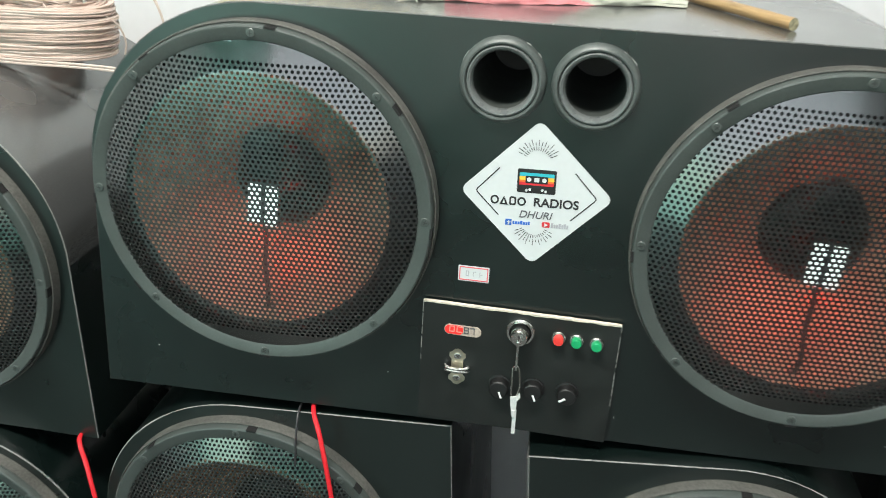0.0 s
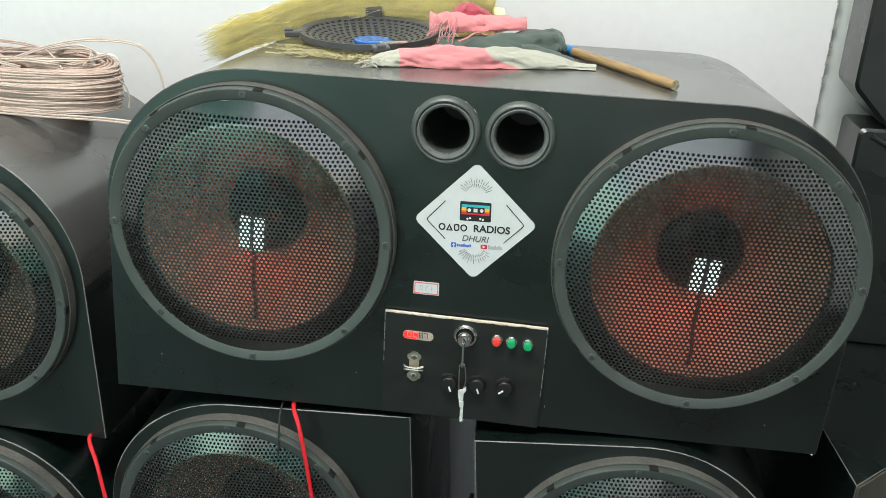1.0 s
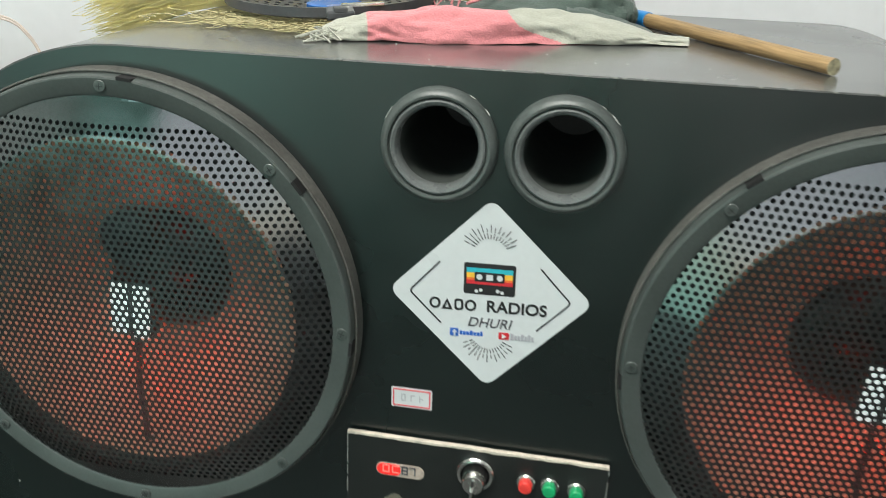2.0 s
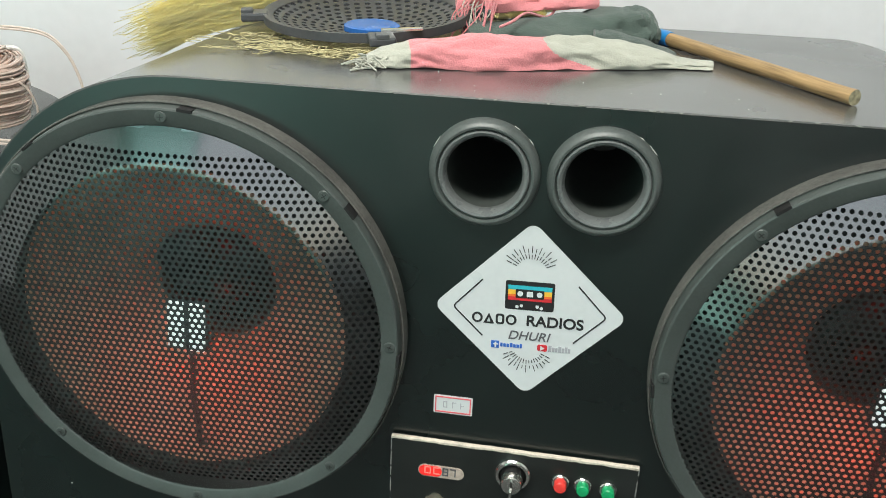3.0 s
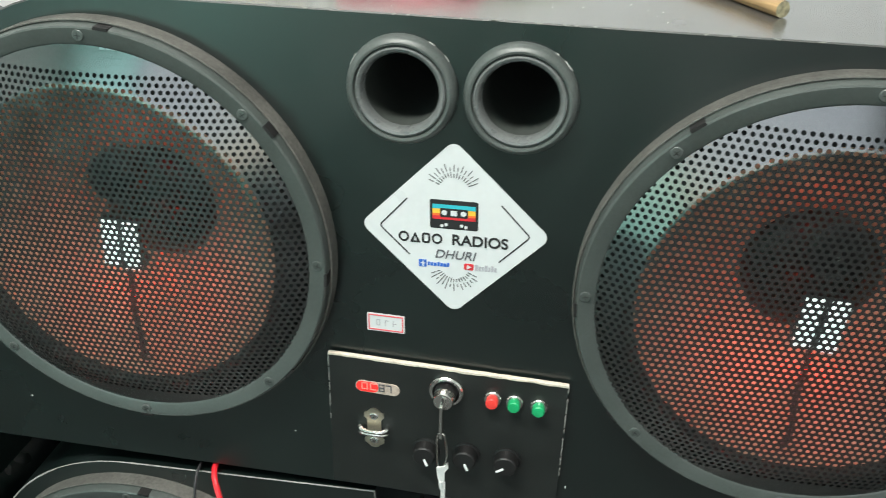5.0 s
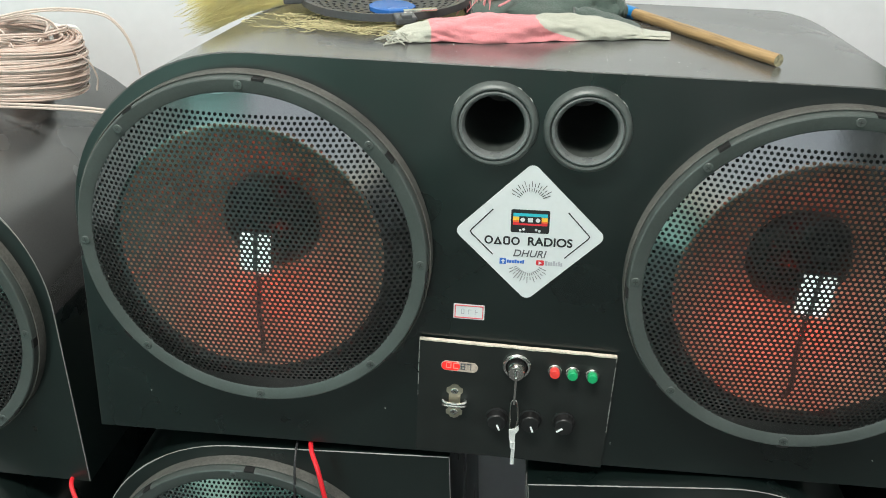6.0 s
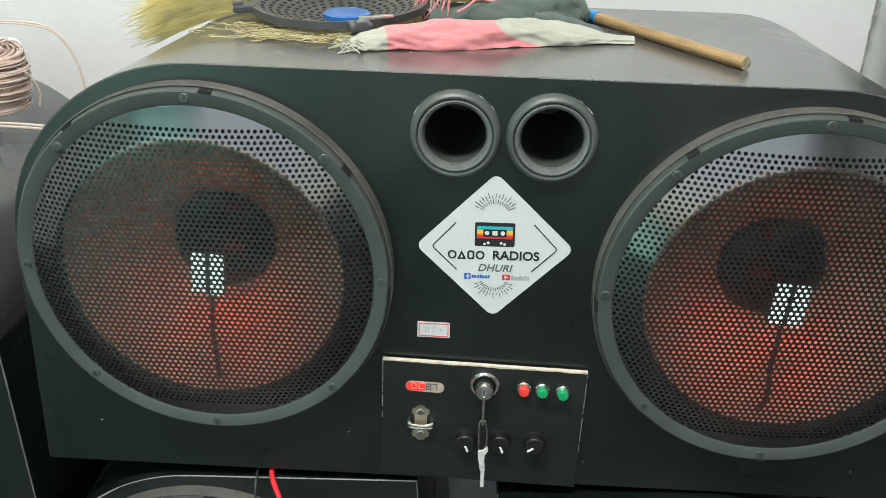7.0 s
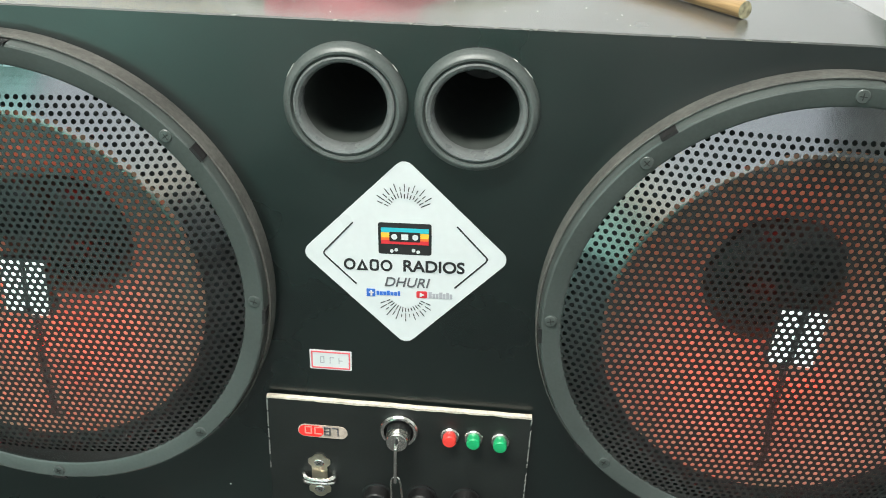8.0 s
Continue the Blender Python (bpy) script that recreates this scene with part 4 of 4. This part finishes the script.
for i in range(4):
    bm.faces.new((prev[i], first[i], first[i + 1], prev[i + 1]))
part("rim", bm, BASKET, bowl, smooth=True)
for a in (198, 98, 12, 290):
    bm = bmesh.new()
    box(bm, RB - 0.002, RB + 0.020, -0.010, 0.010, -0.003, 0.0035, 0.0015)
    box(bm, RB + 0.010, RB + 0.020, -0.005, 0.005, 0.002, 0.006, 0.001)
    if a == 98:
        box(bm, RB - 0.003, RB + 0.004, -0.011, 0.011, -0.003, 0.0135, 0.0015)
    lug = part("lug", bm, BASKET, bowl)
    lug.rotation_euler = (0, 0, radians(a))
bm = bmesh.new()
revolve(bm, [(0.0, -0.010), (0.020, -0.010), (0.0225, -0.008), (0.0225, 0.000), (0.0200, 0.003), (0.0, 0.0035)], 12, m=pose(0, 0, 0, -90, 0, 0))
roll = finish("blue_lid", bm, BLUE_PLASTIC, smooth=True)
roll.matrix_world = pose(-0.030, 0.160, TOP + 0.0085, 3, 0, 0) @ Matrix.Diagonal((1.05, 0.9, 0.5, 1))
tagged(roll, "bright blue faceted plastic lid lying in the basket", "lid")
bm = bmesh.new()
box(bm, -0.016, 0.016, -0.003, 0.003, -0.0012, 0.0012, 0.0006)
clip = finish("metal_strip", bm, STEEL)
clip.matrix_world = pose(0.004, 0.116, TOP + 0.0185, 0, -4, 12)
tagged(clip, "small bright metal strip on the basket's rim", "hardware")

# rolled pink and cream cloth at the front
rag = empty("rag", pose(0, 0, TOP), "rolled pink and cream cotton rag", "cloth", "rags on the cabinet")
bm = bmesh.new()
knots = [(-0.012, 0.068, 0.001), (0.020, 0.080, 0.001), (0.060, 0.092, 0.001), (0.110, 0.108, 0.001), (0.160, 0.124, 0.001), (0.205, 0.136, 0.001), (0.240, 0.136, 0.001)]
cloth_roll(bm, knots, lambda t: hump(t, 0.007, 0.008, 0.019), lambda t: (0.005 + 0.0105 * math.sin(math.pi * min(t * 1.15, 1)) ** 0.7) * (1 - 0.3 * max(t - 0.7, 0) / 0.3), 3.1,
           index=lambda t, a: 1 if t < 0.15 or t > 0.66 + 0.16 * math.sin(a + 2.6) + 0.006 * noise.noise((a * 3, t * 20, 0)) else 0, steps=48, n=110)
part("rolled_cloth", bm, [PINK_CLOTH, CREAM_CLOTH], rag, smooth=True)
bm = bmesh.new()
for s in range(26):
    p = Vector((-0.006 + rnd.uniform(-0.006, 0.012), 0.066 + rnd.uniform(-0.008, 0.010), 0.002 + rnd.uniform(0, 0.006)))
    tube(bm, curve_points([p, p + Vector((rnd.uniform(-0.012, 0.002), rnd.uniform(-0.010, 0.006), rnd.uniform(-0.001, 0.002))), p + Vector((rnd.uniform(-0.020, 0.006), rnd.uniform(-0.014, 0.004), -p.z + 0.001))], 3), 0.0007, 5)
tagged(part("frayed_end", bm, CREAM_CLOTH, rag, "frayed cream threads"), kind="stuff")

# dark green cloth behind it
rag2 = empty("rag", pose(0, 0, TOP), "folded dark green cloth under pink rag", "cloth", "rags on the cabinet")
bm = bmesh.new()
cloth_roll(bm, [(0.045, 0.180, 0.001), (0.090, 0.195, 0.001), (0.140, 0.215, 0.002), (0.180, 0.228, 0.003), (0.197, 0.232, 0.002)], lambda t: hump(t, 0.020, 0.034, 0.036), lambda t: 0.010 + 0.011 * t - 0.005 * max(t - 0.85, 0) / 0.15, 8.4, steps=12)
part("folded_cloth", bm, GREEN_CLOTH, rag2, smooth=True)
bm = bmesh.new()
cloth_roll(bm, [(0.150, 0.170, 0.000), (0.185, 0.172, 0.001), (0.215, 0.168, 0.000)], lambda t: hump(t, 0.02, 0.01, 0.026), lambda t: 0.012 * (1 - t) + 0.002, 2.2, steps=8)
part("trailing_corner", bm, GREEN_CLOTH, rag2, smooth=True)

# pink rag with a tasselled end on top
rag3 = empty("rag", pose(0, 0, TOP + 0.021), "bunched pink rag with loose tassels", "cloth", "rags on the cabinet")
bm = bmesh.new()
cloth_roll(bm, [(0.030, 0.220, -0.004), (0.060, 0.226, 0.000), (0.100, 0.236, 0.003), (0.150, 0.248, 0.003)], lambda t: hump(t, 0.018, 0.010, 0.026), lambda t: 0.017 - 0.007 * t, 5.7, steps=12)
part("bunched_cloth", bm, PINK_CLOTH, rag3, smooth=True)
bm = bmesh.new()
cloth_roll(bm, [(0.050, 0.240, 0.010), (0.074, 0.246, 0.018), (0.104, 0.250, 0.014)], lambda t: hump(t, 0.006, 0.004, 0.016), lambda t: 0.004 + 0.006 * math.sin(math.pi * t), 1.4, steps=8)
part("rose_fold", bm, ROSE_CLOTH, rag3, smooth=True)
bm = bmesh.new()
for s in range(30):
    p = Vector((0.050 + rnd.uniform(-0.012, 0.016), 0.206 + rnd.uniform(-0.006, 0.012), rnd.uniform(0.0, 0.022)))
    e = p + Vector((rnd.uniform(-0.020, 0.008), rnd.uniform(-0.045, -0.008), 0))
    e.z = -0.022 + rnd.uniform(0, 0.012)
    m1 = (p + e) / 2 + Vector((rnd.uniform(-0.012, 0.012), rnd.uniform(-0.014, 0.0), rnd.uniform(0.0, 0.016)))
    tube(bm, curve_points([p, m1, e], 5), 0.0006, 5, index=1 if s % 3 == 0 else 0)
tagged(part("tassels", bm, [PINK_CLOTH, CREAM_CLOTH], rag3, "loose pink and cream threads"), kind="stuff")
bm = bmesh.new()
tube(bm, curve_points([(0.118, 0.228, 0.006), (0.110, 0.208, -0.002), (0.094, 0.186, 0.004), (0.084, 0.165, 0.000), (0.076, 0.150, -0.002)], 6), 0.0012, 6)
part("thread", bm, PINK_CLOTH, rag3, smooth=True)

# cut stick with blue tape
stick = empty("wooden_stick", pose(0.323, 0.048, TOP + 0.0056, 0, 0, 123.34), "cut yellow wooden stick with blue tape round it", "stick")
bm = bmesh.new()
way = Vector((0.2729, 0.0, 0.0))
n, last = 22, None
for i in range(25):
    t = i / 24
    p = way * t
    d = way.normalized()
    side = Vector((-d.y, d.x, 0))
    ring = []
    for k in range(n):
        a = 2 * math.pi * k / n
        f = 0.0054 * (1 + 0.06 * noise.noise((t * 6, math.cos(a), math.sin(a))) + 0.03 * noise.noise((t * 30, math.cos(a) * 2, math.sin(a) * 2)))
        ring.append(bm.verts.new(p + side * f * math.cos(a) + Vector((0, 0, f * math.sin(a)))))
    if last:
        for k in range(n):
            bm.faces.new((last[k], last[(k + 1) % n], ring[(k + 1) % n], ring[k]))
    else:
        f = bm.faces.new(ring[::-1])
        f.material_index = 1
        inset = bmesh.ops.inset_region(bm, faces=[f], thickness=0.0011)
        for g in inset["faces"]:
            g.material_index = 2
        f.normal_update()
        bmesh.ops.translate(bm, verts=f.verts[:], vec=(0.0022, 0, 0))
    last = ring
bm.faces.new(last)
bmesh.ops.recalc_face_normals(bm, faces=bm.faces[:])
part("shaft", bm, [WOOD, WOOD_END, STICK_RIM], stick, smooth=True)
bm = bmesh.new()
tube(bm, [way * t for t in (0.73, 0.76, 0.80, 0.84, 0.87)], lambda t: 0.0061 + 0.0003 * math.sin(9 * t), 20)
part("tape", bm, BLUE_TAPE, stick, "bright blue tape band", smooth=True)

# coil of twin speaker cable on the neighbouring cabinet
COIL_Z = 0.891
coil = empty("cable_coil", pose(-0.524, 0.226, COIL_Z, 0, 0, -5) @ Matrix.Diagonal((1.04, 0.66, 0.98, 1)), "coil of clear pinkish twin speaker cable", "cable")
rnd = random.Random(21)


def winding(bm, z0, r0, index):
    pts = []
    ph = rnd.uniform(0, 6.28)
    for k in range(40):
        a = 2 * math.pi * k / 40
        r = r0 * (1 + 0.012 * math.sin(2 * a + ph) + 0.006 * math.sin(5 * a + 2 * ph))
        pts.append(Vector((r * math.cos(a), 0.86 * r * math.sin(a), z0 + 0.0020 * math.sin(a + ph) + 0.0012 * math.sin(3 * a + 2 * ph))))
    n, rings = 6, []
    for i, p in enumerate(pts):
        d = (pts[(i + 1) % 40] - pts[i - 1]).normalized()
        a = d.cross(Vector((0, 0, 1))).normalized()
        b = a.cross(d)
        rings.append([bm.verts.new(p + 0.0013 * (math.cos(2 * math.pi * k / n) * a * 0.9 + math.sin(2 * math.pi * k / n) * b)) for k in range(n)])
    for i in range(40):
        u, v = rings[i], rings[(i + 1) % 40]
        for k in range(n):
            bm.faces.new((u[k], u[(k + 1) % n], v[(k + 1) % n], v[k])).material_index = index


bm = bmesh.new()
for j in range(29):
    for i in range(8):
        winding(bm, 0.003 + 0.00203 * j + rnd.uniform(-0.0008, 0.0008), 0.128 - 0.0032 * i - 0.004 * abs(j - 14) / 14 + rnd.uniform(-0.0016, 0.0016), 1 if rnd.random() < 0.35 else 0)
tagged(part("winding", bm, [CABLE, CABLE_PALE], coil, smooth=True), kind="stuff")


def strand(knots, name, parent, mtl, r=0.0016, label="", pair=0.0):
    bm = bmesh.new()
    pts = curve_points(knots, 8)
    tube(bm, pts, r, 7)
    if pair:
        tube(bm, [p + Vector((0, 0, pair)) for p in pts], r, 7)
    return part(name, bm, mtl, parent, label, smooth=True)


strand([(-0.10, -0.112, 0.003), (-0.02, -0.118, 0.002), (0.06, -0.112, 0.002), (0.11, -0.100, 0.002), (0.155, -0.084, 0.000), (0.200, -0.068, -0.005)], "loose_end", coil, CABLE_PALE, pair=0.0034)
strand([(0.00, -0.06, 0.064), (0.04, -0.02, 0.082), (0.09, 0.01, 0.092), (0.145, 0.025, 0.090), (0.166, 0.032, 0.074), (0.176, 0.036, 0.050), (0.180, 0.040, 0.020)], "raised_loop", coil, CABLE_PALE, 0.0012, pair=0.0024)
for k in range(12):
    a = rnd.uniform(0, 6.28)
    turn = rnd.uniform(1.2, 2.4)
    strand([(rnd.uniform(0.07, 0.112) * math.cos(a + turn * s / 4), 0.86 * rnd.uniform(0.07, 0.112) * math.sin(a + turn * s / 4), 0.060 + (0.010 * math.sin(math.pi * s / 4) + rnd.uniform(0, 0.003) if 0 < s < 4 else 0)) for s in range(5)],
           "loose_turn", coil, CABLE if k % 2 else CABLE_PALE, 0.0013, pair=0.0026)
strand([(0.08, -0.04, 0.060), (0.11, -0.02, 0.056), (0.132, 0.000, 0.042), (0.138, 0.012, 0.020), (0.134, 0.016, 0.002)], "raised_loop", coil, CABLE_PALE, 0.0012)
strand([(-0.10, -0.06, 0.062), (-0.04, -0.080, 0.070), (0.02, -0.085, 0.068), (0.07, -0.06, 0.061)], "raised_loop", coil, CABLE_PALE, 0.0012, pair=0.0024)
strand([(-0.06, 0.05, 0.062), (0.00, 0.03, 0.074), (0.05, -0.03, 0.072), (0.08, -0.07, 0.061)], "raised_loop", coil, CABLE_PALE, 0.0012)
for a in (-118, 40):
    c, s = math.cos(radians(a)), math.sin(radians(a))
    loop = [(0.096, 0.004), (0.096, 0.062), (0.110, 0.0660), (0.127, 0.064), (0.1315, 0.050), (0.1320, 0.018), (0.1290, 0.001), (0.110, 0.001), (0.096, 0.004)]
    strand([(r * c, 0.86 * r * s, z) for r, z in loop], "cable_tie", coil, TIE, 0.0026, "clear plastic tie")

# ---- loose wires ----


def wire(name, knots, mtl, r, label):
    bm = bmesh.new()
    tube(bm, curve_points(knots, 10), r, 8)
    return tagged(finish(name, bm, mtl, smooth=True), label, "wire", "loose wires")


wire("red_wire", [(-0.094, 0.03, 0.5905), (-0.088, -0.004, 0.5925), (-0.076, -0.022, 0.575), (-0.064, -0.030, 0.52), (-0.056, -0.033, 0.46), (-0.050, -0.030, 0.36), (-0.055, -0.022, 0.22), (-0.05, -0.03, FLOOR_Z + 0.003)], RED_WIRE, 0.0026, "bright red wire hanging over the lower cabinet")
wire("black_wire", [(-0.106, 0.03, 0.5885), (-0.104, -0.003, 0.5905), (-0.103, -0.018, 0.57), (-0.104, -0.022, 0.52), (-0.107, -0.024, 0.44), (-0.112, -0.022, 0.30), (-0.11, -0.03, FLOOR_Z + 0.002)], BLACK_WIRE, 0.0013, "thin black wire hanging over the lower cabinet")
wire("red_wire", [(-0.378, 0.04, 0.4930), (-0.374, 0.012, 0.495), (-0.356, -0.008, 0.475), (-0.342, -0.020, 0.43), (-0.330, -0.024, 0.37), (-0.322, -0.026, 0.25), (-0.32, -0.03, FLOOR_Z + 0.003)], RED_WIRE, 0.0026, "bright red wire hanging between two stacks")
wire("red_wire", [(0.064, 0.14, 0.365), (0.068, 0.13, 0.362), (0.076, 0.11, 0.345), (0.084, 0.09, 0.30), (0.09, 0.0, FLOOR_Z + 0.003)], RED_WIRE, 0.0022, "thin red wire in the gap between cabinets")
wire("black_wire", [(0.132, 0.12, 0.40), (0.130, 0.03, 0.39), (0.124, -0.015, 0.36), (0.118, -0.03, 0.30), (0.12, -0.02, FLOOR_Z + 0.004)], BLACK_WIRE, 0.0035, "black cable in the gap between cabinets")

# crumbs lying on the top board in front of the rag
rnd = random.Random(77)
bm = bmesh.new()
for k in range(16):
    x, y, r0 = rnd.uniform(0.02, 0.30), rnd.uniform(0.012, 0.075), rnd.uniform(0.0003, 0.0006)
    made = bmesh.ops.create_icosphere(bm, subdivisions=1, radius=r0)["verts"]
    bmesh.ops.translate(bm, verts=made, vec=(x, y, TOP + 0.6 * r0))
tagged(finish("crumbs", bm, CHIP), "pale crumbs of dust on the cabinet's top", "dust", kind="stuff")
